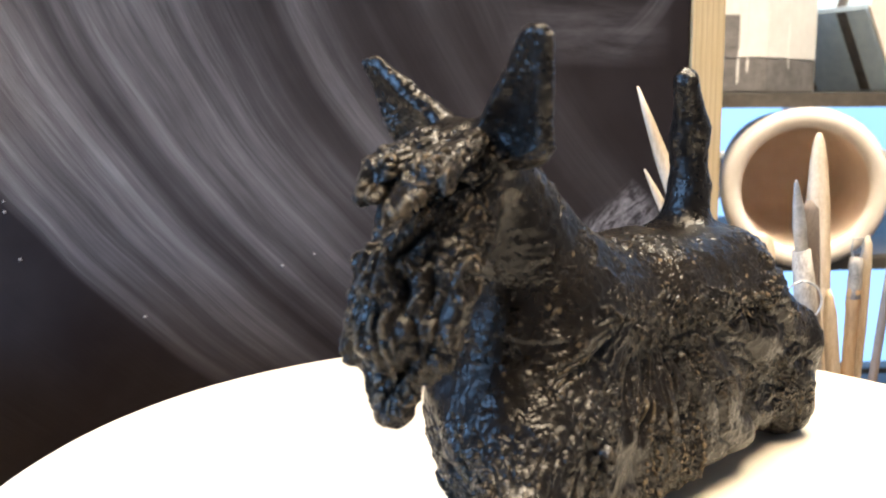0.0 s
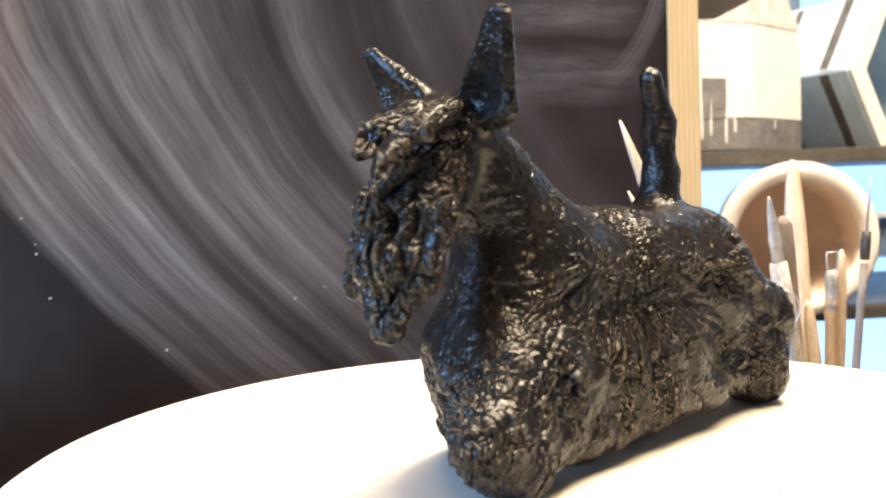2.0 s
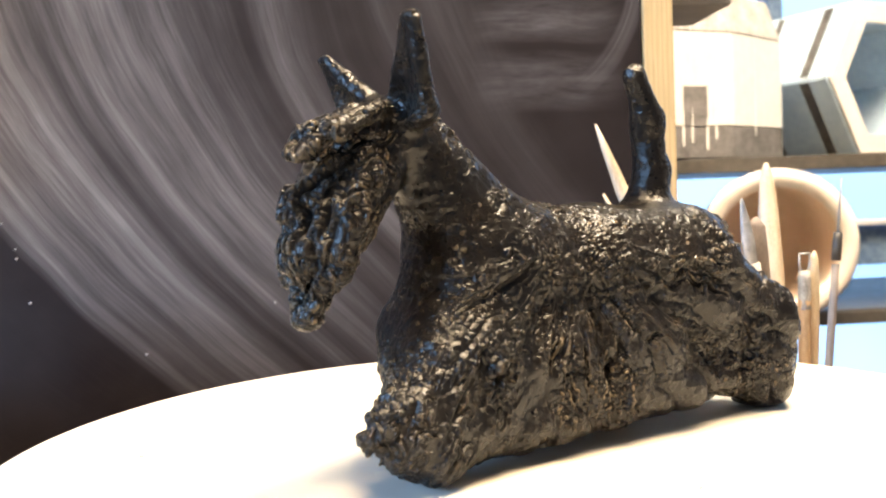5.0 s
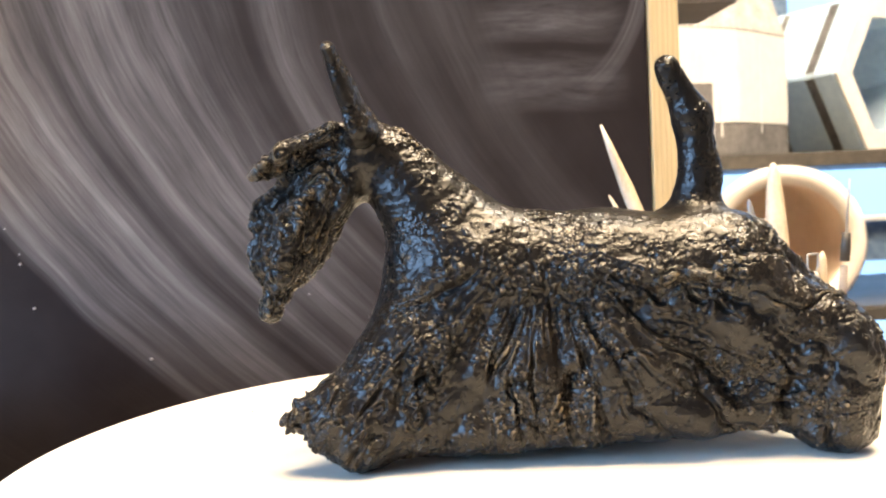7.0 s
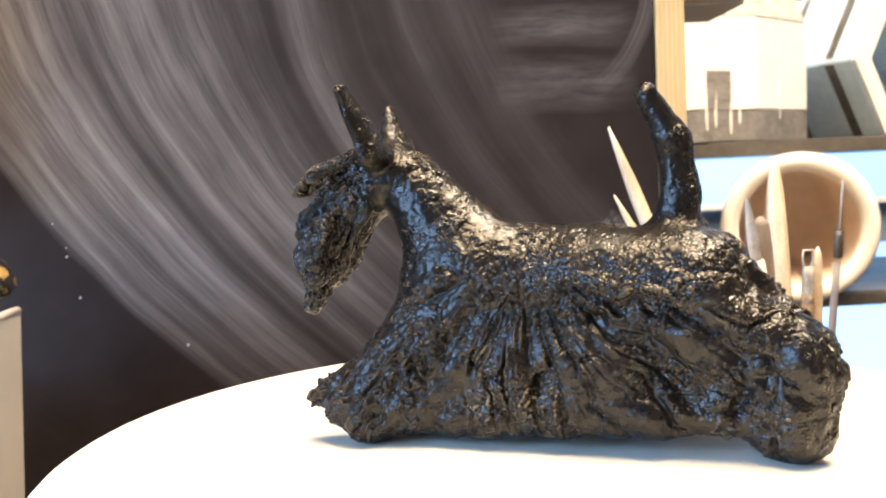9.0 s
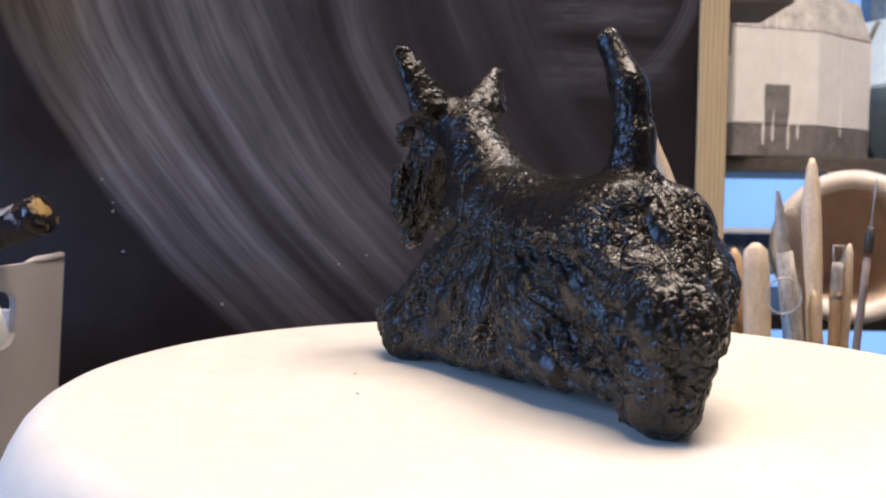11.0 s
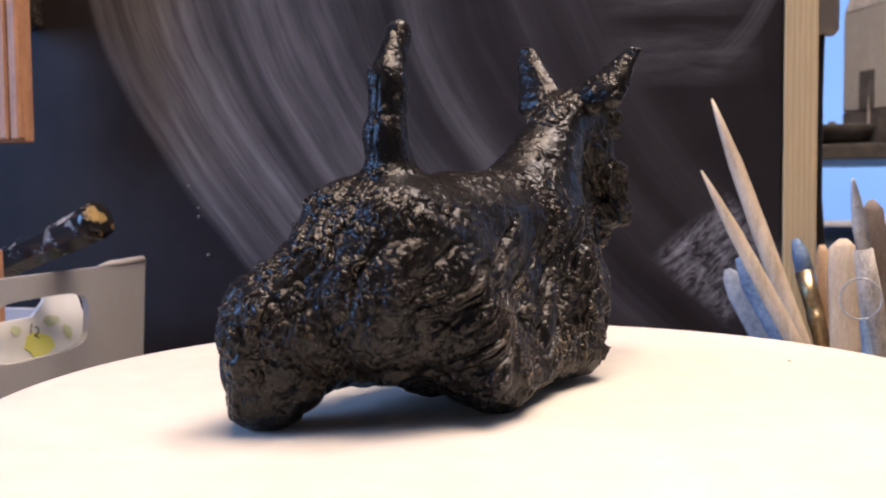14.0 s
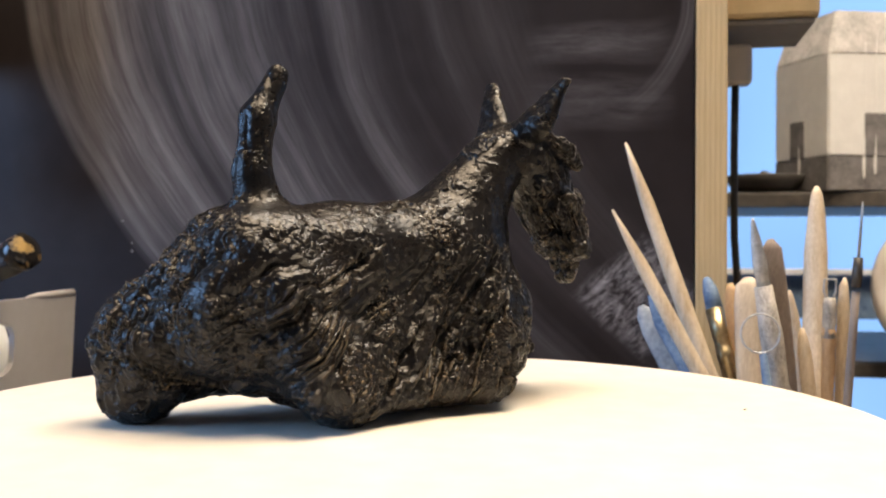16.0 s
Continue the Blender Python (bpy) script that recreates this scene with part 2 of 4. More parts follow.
def flaked_lacquer(name, coat, under, share):
    """Dark lacquer, chipped away in sharp-edged flakes."""
    m = material(name, coat, 0.22)
    v = coords(m)
    chip = calc(m, "MULTIPLY_ADD", calc(m, "ADD", noise_tex(m, v, 95, 4, 0.65), calc(m, "MULTIPLY", noise_tex(m, v, 30, 2, 0.5), 0.6)), 14.0, -14.0 * share, True)
    base(m, mix(m, chip, coat, ramp(m, noise_tex(m, v, 160, 3, 0.6), [(0.35, tuple(k * 0.5 for k in under)), (0.65, under)])))
    rough(m, calc(m, "MULTIPLY_ADD", chip, 0.45, 0.20, True))
    bump(m, chip, -0.0004)
    return m


LACQUER = flaked_lacquer("chipped_lacquer", (0.012, 0.011, 0.012), (0.42, 0.40, 0.37), 0.885)
WORN_OCHRE = flaked_lacquer("flaked_ochre", (0.014, 0.012, 0.010), (0.42, 0.28, 0.10), 0.85)
BLACK_GLOSS = mottled("black_lacquer", (0.012, 0.011, 0.011), (0.055, 0.048, 0.044), 60, 0.25, 0.0004)
DARK_METAL = mottled("dark_painted_metal", (0.028, 0.025, 0.024), (0.080, 0.072, 0.062), 12, 0.45, 0.0003)
LIP = mottled("scuffed_shelf_edge", (0.035, 0.031, 0.028), (0.10, 0.088, 0.075), 14, 0.55, 0.0003)
WHITE_MOULD = mottled("white_plaster", (0.69, 0.69, 0.68), (0.81, 0.81, 0.80), 10, 0.75, 0.0004)
DARK_BAND = mottled("grey_slip_band", (0.08, 0.075, 0.075), (0.26, 0.25, 0.25), 45, 0.7, 0.0004)
PATCHY_BAND = mottled("patchy_grey_slip", (0.26, 0.25, 0.24), (0.62, 0.60, 0.58), 45, 0.75, 0.0004)
# blue-grey plaster, with the window's blue light mixed into its colour
HEX_SKIN = mottled("sky_tinted_cast", (0.38, 0.53, 0.70), (0.58, 0.72, 0.85), 12, 0.4, 0.0003)
POT_RIM = mottled("pale_fired_rim", (0.82, 0.76, 0.71), (0.91, 0.87, 0.83), 14, 0.7, 0.0003)
POT_INSIDE = mottled("brown_fired_clay", (0.76, 0.62, 0.52), (0.87, 0.76, 0.67), 8, 0.6, 0.0003)
BEIGE_BLOCK = mottled("beige_paint", (0.42, 0.33, 0.19), (0.52, 0.42, 0.26), 14, 0.6, 0.0003)
GREY_BLOCK = mottled("grey_underside", (0.14, 0.14, 0.15), (0.22, 0.22, 0.23), 20, 0.7, 0.0003)
RIBBED_WOOD = mottled("reddish_wood", (0.42, 0.20, 0.11), (0.70, 0.39, 0.23), 30, 0.5, 0.0004, stretch=(6, 6, 1))
CABLE = material("black_rubber", (0.012, 0.012, 0.013), 0.5)
CHALK = material("chalk", (0.75, 0.75, 0.76), 0.9)
SPECK = mottled("chalk_dust", (0.20, 0.20, 0.21), (0.42, 0.42, 0.43), 900, 0.9, 0.0)


def glow(name, colour, strength):
    m = bpy.data.materials.new(name)
    m.use_nodes = True
    n = m.node_tree.nodes
    n.clear()
    e, o = n.new("ShaderNodeEmission"), n.new("ShaderNodeOutputMaterial")
    e.inputs[1].default_value = strength
    m.node_tree.links.new(e.outputs[0], o.inputs[0])
    t = n.new("ShaderNodeTexCoord")
    w = n.new("ShaderNodeTexNoise")
    w.inputs["Scale"].default_value = 2.2
    m.node_tree.links.new(t.outputs["Object"], w.inputs["Vector"])
    r = n.new("ShaderNodeValToRGB")
    r.color_ramp.elements[0].position, r.color_ramp.elements[1].position = 0.3, 0.7
    r.color_ramp.elements[0].color = (*[0.75 * c for c in colour], 1)
    r.color_ramp.elements[1].color = (*colour, 1)
    m.node_tree.links.new(w.outputs[0], r.inputs[0])
    m.node_tree.links.new(r.outputs[0], e.inputs[0])
    return m


SKY_GLOW = glow("blue_daylight", (0.26, 0.52, 0.95), 1.5)
LAMP_GLOW = glow("warm_lamp_glow", (1.0, 0.85, 0.62), 6.0)


# ---- mesh helpers ----
def mesh_ob(name, bm, mat, parent=None, smooth=False, label=""):
    me = bpy.data.meshes.new(name)
    bm.normal_update()
    bm.to_mesh(me)
    bm.free()
    me.materials.append(mat)
    if smooth:
        for poly in me.polygons:
            poly.use_smooth = True
    ob = new(name, me)
    if parent is not None:
        ob.parent = parent
    if label:
        ob["label"] = label
    return ob


def part(name, bm, material_, parent, label="", smooth=False):
    return mesh_ob(name, bm, material_, parent, smooth, label)


def empty(name, m=None):
    ob = new(name)
    if m is not None:
        ob.matrix_basis = m
    return ob


def box(x0, x1, y0, y1, z0, z1, bevel=0.0, segments=2):
    bm = bmesh.new()
    bmesh.ops.create_cube(bm, size=1)
    for v in bm.verts:
        v.co = Vector((x0 + (v.co.x + 0.5) * (x1 - x0), y0 + (v.co.y + 0.5) * (y1 - y0), z0 + (v.co.z + 0.5) * (z1 - z0)))
    if bevel:
        bmesh.ops.bevel(bm, geom=bm.edges[:], offset=bevel, segments=segments, affect="EDGES", profile=0.6)
    return bm


def lathe(profile, steps=48, wobble=0.0):
    """A turned shape from (radius, height) pairs, closed where the radius is 0."""
    bm = bmesh.new()
    rings = []
    for r, z in profile:
        if r == 0:
            rings.append([bm.verts.new((0, 0, z))])
        else:
            rings.append([bm.verts.new((r * (1 + wobble * noise.noise((math.cos(a) * 2, math.sin(a) * 2, z * 40))) * math.cos(a),
                                        r * (1 + wobble * noise.noise((math.cos(a) * 2, math.sin(a) * 2, z * 40))) * math.sin(a), z))
                          for a in (2 * math.pi * i / steps for i in range(steps))])
    for a, b in zip(rings, rings[1:]):
        for i in range(steps):
            j = (i + 1) % steps
            if len(a) == 1 and len(b) > 1:
                bm.faces.new((a[0], b[i], b[j]))
            elif len(b) == 1 and len(a) > 1:
                bm.faces.new((a[i], b[0], a[j]))
            elif len(a) > 1:
                bm.faces.new((a[i], b[i], b[j], a[j]))
    bmesh.ops.recalc_face_normals(bm, faces=bm.faces[:])
    return bm


def tube(points, radii, sides=10, flat=1.0, rough_=0.0):
    """A round or flattened rod along points, with a radius at each."""
    bm = bmesh.new()
    rings = []
    n = len(points)
    pts = [Vector(p) for p in points]
    for i, (p, r) in enumerate(zip(pts, radii)):
        d = (pts[min(i + 1, n - 1)] - pts[max(i - 1, 0)]).normalized()
        side = d.cross(Vector((0, 1, 0)))
        side = side.normalized() if side.length > 1e-6 else Vector((1, 0, 0))
        up = side.cross(d).normalized()
        ring = []
        for k in range(sides):
            a = 2 * math.pi * k / sides
            w = 1 + rough_ * noise.noise((p.x * 300 + math.cos(a) * 2, p.z * 120, math.sin(a) * 2))
            ring.append(bm.verts.new(p + (side * math.cos(a) + up * math.sin(a) * flat) * r * w))
        rings.append(ring)
    for a, b in zip(rings, rings[1:]):
        for i in range(sides):
            j = (i + 1) % sides
            bm.faces.new((a[i], a[j], b[j], b[i]))
    bm.faces.new(rings[0])
    bm.faces.new(rings[-1])
    bmesh.ops.recalc_face_normals(bm, faces=bm.faces[:])
    return bm


def rod(a, b, profile, sides=10, flat=1.0, rough_=0.0):
    """A rod from a to b; profile: (share of the length, radius)."""
    a, b = Vector(a), Vector(b)
    return tube([a.lerp(b, s) for s, _ in profile], [r for _, r in profile], sides, flat, rough_)


def prism(outline, y0, y1, bevel=0.0):
    """An outline of (x, z) pairs, extruded from y0 to y1."""
    bm = bmesh.new()
    a = [bm.verts.new((x, y0, z)) for x, z in outline]
    b = [bm.verts.new((x, y1, z)) for x, z in outline]
    bm.faces.new(a)
    bm.faces.new(b[::-1])
    for i in range(len(a)):
        j = (i + 1) % len(a)
        bm.faces.new((a[j], a[i], b[i], b[j]))
    bmesh.ops.recalc_face_normals(bm, faces=bm.faces[:])
    if bevel:
        bmesh.ops.bevel(bm, geom=bm.edges[:], offset=bevel, segments=2, affect="EDGES")
    return bm


def structure(name, bm, mat, label, category):
    return tagged(mesh_ob(name, bm, mat), label, category, kind="structure")


# ---- the room ----
FLOOR_Z, BENCH_Z, TOP_Z = -0.90, -0.15, 1.55
structure("floor", box(-1.9, 2.1, -2.4, 1.6, FLOOR_Z - 0.1, FLOOR_Z), FLOOR, "worn grey brown studio floor", "floor")
structure("ceiling", box(-1.9, 2.1, -2.4, 1.6, TOP_Z, TOP_Z + 0.1), WALL, "grey painted studio ceiling", "ceiling")
structure("wall_south", box(-1.8, 2.0, -2.4, -2.3, FLOOR_Z, TOP_Z), WALL, "grey painted wall", "wall")
structure("wall_east", box(2.0, 2.1, -2.4, 1.6, FLOOR_Z, TOP_Z), WALL, "grey painted wall", "wall")


def wall_with_opening(name, along, at, thick, lo, hi, o0, o1, z0, z1):
    """A wall with one window opening; along: the axis that it runs on."""
    bm = bmesh.new()
    for a, b, c, d in ((lo, o0, FLOOR_Z, TOP_Z), (o1, hi, FLOOR_Z, TOP_Z), (o0, o1, FLOOR_Z, z0), (o0, o1, z1, TOP_Z)):
        other = box(a, b, at, at + thick, c, d) if along == "x" else box(at, at + thick, a, b, c, d)
        tmp = bpy.data.meshes.new("tmp")
        other.to_mesh(tmp)
        other.free()
        bm.from_mesh(tmp)
        bpy.data.meshes.remove(tmp)
    return structure(name, bm, WALL, "grey painted wall with a window opening", "wall")


wall_with_opening("wall_west", "y", -1.9, 0.1, -2.4, 1.6, -1.40, -0.20, 0.05, 1.15)
wall_with_opening("wall_north", "x", 1.5, 0.1, -1.8, 2.0, 0.15, 1.75, -0.45, 0.95)


def window(name, x0, x1, z0, z1, y):
    w = tagged(empty(name), "studio window with dark frame and pale sill bar", "window", kind="structure")
    t = 0.035
    part("window_frame", box(x0, x0 + t, y, y + 0.05, z0, z1, 0.003), DARK_METAL, w)
    part("window_frame", box(x1 - t, x1, y, y + 0.05, z0, z1, 0.003), DARK_METAL, w)
    part("window_frame", box(x0 + t, x1 - t, y, y + 0.05, z0, z0 + t, 0.003), DARK_METAL, w)
    part("window_frame", box(x0 + t, x1 - t, y, y + 0.05, z1 - t, z1, 0.003), DARK_METAL, w)
    part("transom", box(x0 + t, x1 - t, y, y + 0.05, -0.075, 0.004, 0.003), BLUE_STAIN, w)
    part("glazing_bar", box(0.735, 0.765, y, y + 0.05, 0.012, z1 - t, 0.003), BLUE_STAIN, w)
    return w


window("window_1", 0.15, 1.75, -0.45, 0.95, 1.47)
structure("window_light_strip", box(0.2, 1.70, 1.440, 1.462, 0.004, 0.014, 0.002), CHALK, "thin white sill strip across the window", "sill")
structure("backdrop", box(-0.6, 2.6, 1.75, 1.76, -0.8, 1.3), SKY_GLOW, "blue daylight outside the window", "backdrop")

# bench that carries the disc, the crate and the jar
bench = tagged(empty("workbench"), "dark stained wooden workbench below the disc", "table")
part("worktop", box(-0.75, 0.75, -0.12, 0.252, BENCH_Z - 0.035, BENCH_Z, 0.003), TABLE, bench)
for bx in (-0.70, 0.66):
    for by in (-0.10, 0.20):
        part("leg", box(bx, bx + 0.05, by, by + 0.045, FLOOR_Z, BENCH_Z - 0.035, 0.003), TABLE, bench)

# black board and the plywood batten at its edge
board = structure("chalkboard", box(-1.2, 0.1135, 0.256, 0.268, FLOOR_Z, 0.95, 0.001), BOARD, "black chalkboard with wiped arcs of pale chalk", "chalkboard")
structure("plywood_upright", box(0.114, 0.1315, 0.2535, 0.60, FLOOR_Z, 1.30, 0.0006), PLY, "upright plywood panel with striped bare edge", "panel")


# ---- turning disc ----
def turning_disc():
    d = tagged(empty("modelling_disc"), "round cream plaster disc on a turntable", "turntable")
    top = [(0, 0), (0.08, 0), (0.1550, 0), (0.1580, -0.0003), (0.1610, -0.0012), (0.1640, -0.0030), (0.1670, -0.0060), (0.1700, -0.0110), (0.1735, -0.019), (0.178, -0.032), (0.183, -0.050), (0.180, -0.056), (0, -0.056)]
    plate = part("plate", lathe(top, 128), PLASTER, d, smooth=True)
    plate.location = (0.0010, -0.0017, 0)
    part("pedestal", lathe([(0, -0.056), (0.05, -0.056), (0.048, -0.064), (0.035, -0.075), (0.035, -0.120), (0.07, -0.140), (0.075, -0.149), (0, -0.149)], 48), DARK_METAL, d, "dark metal turntable foot", True)
    rnd = random.Random(4)
    for i in range(3):
        a, r = rnd.uniform(0, 6.28), rnd.uniform(0.06, 0.135)
        s = rnd.uniform(0.0003, 0.0006)
        part("clay_crumb", rod((r * math.cos(a), r * math.sin(a), 0.0), (r * math.cos(a) + s * 2, r * math.sin(a), s * 0.3), [(0, s), (1, s * 0.6)], 6), CLAYED_WOOD, d)
    return d


# ---- the clay dog, one mesh ----
def hash_noise(p, seed=0):
    """Smooth value noise on an array of points, -1 to 1."""
    i = np.floor(p).astype(np.int64)
    f = p - i
    f = f * f * f * (f * (f * 6 - 15) + 10)
    out = 0.0
    for dx in (0, 1):
        for dy in (0, 1):
            for dz in (0, 1):
                h = (i[:, 0] + dx) * 374761393 + (i[:, 1] + dy) * 668265263 + (i[:, 2] + dz) * 1274126177 + seed * 974634777
                h = (h ^ (h >> 13)) * 1103515245
                h = ((h ^ (h >> 16)) & 0xFFFFFF) / float(0xFFFFFF) * 2 - 1
                w = np.abs(1 - dx - f[:, 0]) * np.abs(1 - dy - f[:, 1]) * np.abs(1 - dz - f[:, 2])
                out = out + h * w
    return out


def cone_field(g, a, b, ra, rb, sy=1.0):
    """Distance to a rounded cone from a to b; sy widens it sideways."""
    x, y, z = g
    a, b = np.array(a, float), np.array(b, float)
    d = b - a
    y = a[1] + (y - a[1]) / sy
    px, py, pz = x - a[0], y - a[1], z - a[2]
    t = np.clip((px * d[0] + py * d[1] + pz * d[2]) / max(d @ d, 1e-9), 0, 1)
    return np.sqrt((px - t * d[0]) ** 2 + (py - t * d[1]) ** 2 + (pz - t * d[2]) ** 2) - (ra + (rb - ra) * t)


def blend(a, b, k):
    h = np.clip(0.5 + 0.5 * (b - a) / k, 0, 1)
    return b * (1 - h) + a * h - k * h * (1 - h)


def carve(a, b, k):
    return -blend(-a, b, k)


def dog_field(g):
    f = cone_field(g, (-50, 11, 52), (-18, 8, 50), 17, 18)                    # rump and back
    f = blend(f, cone_field(g, (-50, -5, 52), (-18, -1, 50), 16, 18), 5)
    f = blend(f, cone_field(g, (-20, 3, 50), (14, 3, 51), 19, 20), 6)
    f = blend(f, cone_field(g, (-56, 2, 36), (-20, 2, 27), 22, 22, 1.10), 8)  # hind quarters
    f = blend(f, cone_field(g, (-24, 3, 25), (34, 4, 26), 22, 20, 1.12), 8)   # skirt of hair
    f = blend(f, cone_field(g, (-58, 19, 14), (46, 19, 11.5), 8.5, 9.5), 6)
    f = blend(f, cone_field(g, (-22, -17, 12), (28, -12, 11), 10, 9.0), 6)
    f = blend(f, cone_field(g, (29.5, 4, 50), (32, 4.5, 30), 18.5, 20.5, 1.0), 8)    # chest
    f = blend(f, cone_field(g, (44, 3, 86), (24, 3, 58), 11, 18.5, 0.95), 8)  # neck
    f = blend(f, cone_field(g, (53, 3.5, 90), (65, 4, 84), 10.5, 9.0, 1.05), 5)  # skull
    f = blend(f, cone_field(g, (68, 5, 77), (75, 6, 63), 8.2, 8.8, 1.25), 4)  # muzzle
    f = blend(f, cone_field(g, (60, 5, 80), (71, 6, 66), 8.5, 7.5, 1.25), 4)  # cheeks
    f = blend(f, cone_field(g, (70, 5, 80), (77, 6, 73), 5.8, 5.6, 1.25), 3)  # bridge of the nose
    f = blend(f, cone_field(g, (72, 16.5, 71), (76, 15.5, 56), 5.0, 4.2), 3)      # whiskers at both sides
    f = blend(f, cone_field(g, (72, -5, 71), (76, -4, 55), 5.0, 4.2), 3)
    f = blend(f, cone_field(g, (76.5, 6, 60), (80.5, 7, 45), 8.2, 3.2, 1.35), 4)  # beard
    f = blend(f, cone_field(g, (81, 6, 74), (83.5, 6, 69), 3.8, 3.2, 1.3), 2.5)  # nose
    brow = blend(cone_field(g, (60, 11, 96), (74, 13, 90), 3.4, 2.6, 1.5), cone_field(g, (74, 13, 90), (82.0, 12, 84.6), 2.6, 1.1, 1.5), 2)
    f = blend(f, brow, 1.6)
    brow = blend(cone_field(g, (60, -2, 96), (73, -2.5, 90.5), 3.4, 3.0, 1.4), cone_field(g, (73, -2.5, 90.5), (78.5, -1, 86), 3.0, 1.8, 1.4), 2)
    f = blend(f, brow, 1.6)
    f = carve(f, cone_field(g, (78, 13.5, 83.6), (70.5, 17.5, 85), 1.9, 2.4, 1.3), 0.8)    # eye slots
    f = carve(f, cone_field(g, (78, -4.5, 83.6), (70.5, -8.5, 85), 1.9, 2.4, 1.3), 0.8)
    # ears, hollow to the front
    ear = cone_field(g, (51.5, 14.2, 96), (57.5, 19.8, 117.0), 5.5, 1.7, 2.0)
    f = blend(f, carve(ear, cone_field(g, (57.8, 15.6, 97), (60.2, 20.4, 113), 4.7, 1.6, 1.9), 0.8), 2.5)
    ear = cone_field(g, (52.5, -7.4, 97), (59, -13.0, 113.2), 5.3, 1.6, 2.0)
    f = blend(f, carve(ear, cone_field(g, (59.0, -9.5, 97), (61.8, -14.2, 109.5), 4.9, 2.0, 2.0), 0.8), 2.5)
    # tail
    f = blend(f, cone_field(g, (-45, 3, 66), (-47, 3.5, 80), 8.0, 5.7), 6)
    f = blend(f, cone_field(g, (-47, 3.5, 78), (-45, 4, 96), 5.6, 5.2), 3)
    f = blend(f, cone_field(g, (-45, 4, 95), (-38, 6, 110), 5.2, 3.8), 3)
    # hind legs: the left one stretched back, the right one under the body
    f = blend(f, cone_field(g, (-58, 12, 40), (-79, 17, 29), 17, 13), 7)
    f = blend(f, cone_field(g, (-79, 18, 26), (-79, 20, 10), 12.8, 10.8), 6)
    f = blend(f, cone_field(g, (-72, 13, 26), (-74, 17, 16), 14, 11), 6)
    f = blend(f, cone_field(g, (-40, -12, 36), (-30, -18, 14), 18, 11.5), 7)
    f = blend(f, cone_field(g, (-30, -19, 12), (-25, -20, 8), 11, 8.4), 5)
    f = blend(f, cone_field(g, (-38, -23, 18), (-41, -30.5, 12), 7.5, 3.2), 4)
    # forelegs
    f = blend(f, cone_field(g, (40, 13, 30), (60, 21, 16), 13.5, 9.5), 6)
    f = blend(f, cone_field(g, (60, 22, 13), (54, 24, 8.5), 9.5, 8.6), 5)
    f = blend(f, cone_field(g, (72.5, 24.5, 15.5), (62, 23, 17), 3.6, 7.8), 4)
    f = blend(f, cone_field(g, (36, -6, 34), (29, -12, 9), 13.5, 9), 7)
    # hollow between the hind legs and the flat underside
    f = carve(f, cone_field(g, (-74, -9, -1), (-52, 1, -1), 8.5, 8), 4)
    f = carve(f, cone_field(g, (-62, -26, -2), (-56, -8, -2), 8, 8), 4)
    x, y, z = g
    floor_cut = np.where((x > -64) & (x < 36) & ((y > 0) | (x > -12)), 2.0, 0.0)
    return np.maximum(f, floor_cut - z)


def net(field, lo, step):
    """Naive surface net of a sampled field: vertices and quads."""
    inside = field < 0
    n = np.array(field.shape)
    corner = [(i, j, k) for i in (0, 1) for j in (0, 1) for k in (0, 1)]
    sl = lambda c: tuple(slice(c[a], n[a] - 1 + c[a]) for a in range(3))
    count = sum(inside[sl(c)].astype(np.int8) for c in corner)
    cells = np.argwhere((count > 0) & (count < 8))
    ids = -np.ones(n - 1, np.int64)
    ids[tuple(cells.T)] = np.arange(len(cells))
    total, hits = np.zeros((len(cells), 3)), np.zeros(len(cells))
    for a in corner:
        for b in corner:
            if sum(b) - sum(a) == 1 and all(q >= p for p, q in zip(a, b)):
                fa = field[tuple((cells + a).T)]
                fb = field[tuple((cells + b).T)]
                cross = (fa < 0) != (fb < 0)
                t = np.where(cross, fa / np.where(cross, fa - fb, 1), 0)
                total += np.where(cross[:, None], np.array(a) + t[:, None] * (np.array(b) - np.array(a)), 0)
                hits += cross
    verts = lo + (cells + total / hits[:, None]) * step
    quads = []
    for ax in range(3):
        e = [0, 0, 0]
        e[ax] = 1
        s0 = tuple(slice(1, n[a] - 1) if a != ax else slice(0, n[a] - 1) for a in range(3))
        s1 = tuple(slice(1, n[a] - 1) if a != ax else slice(1, n[a]) for a in range(3))
        edge = np.argwhere(inside[s0] != inside[s1])
        edge += np.array([0 if a == ax else 1 for a in range(3)])
        u, v = [a for a in range(3) if a != ax]
        eu, ev = np.eye(3, dtype=int)[u], np.eye(3, dtype=int)[v]
        q = np.stack([ids[tuple((edge - eu - ev).T)], ids[tuple((edge - ev).T)], ids[tuple(edge.T)], ids[tuple((edge - eu).T)]], 1)
        flip = inside[tuple(edge.T)] ^ (ax == 1)
        q[~flip] = q[~flip][:, ::-1]
        quads.append(q)
    return verts, np.concatenate(quads)


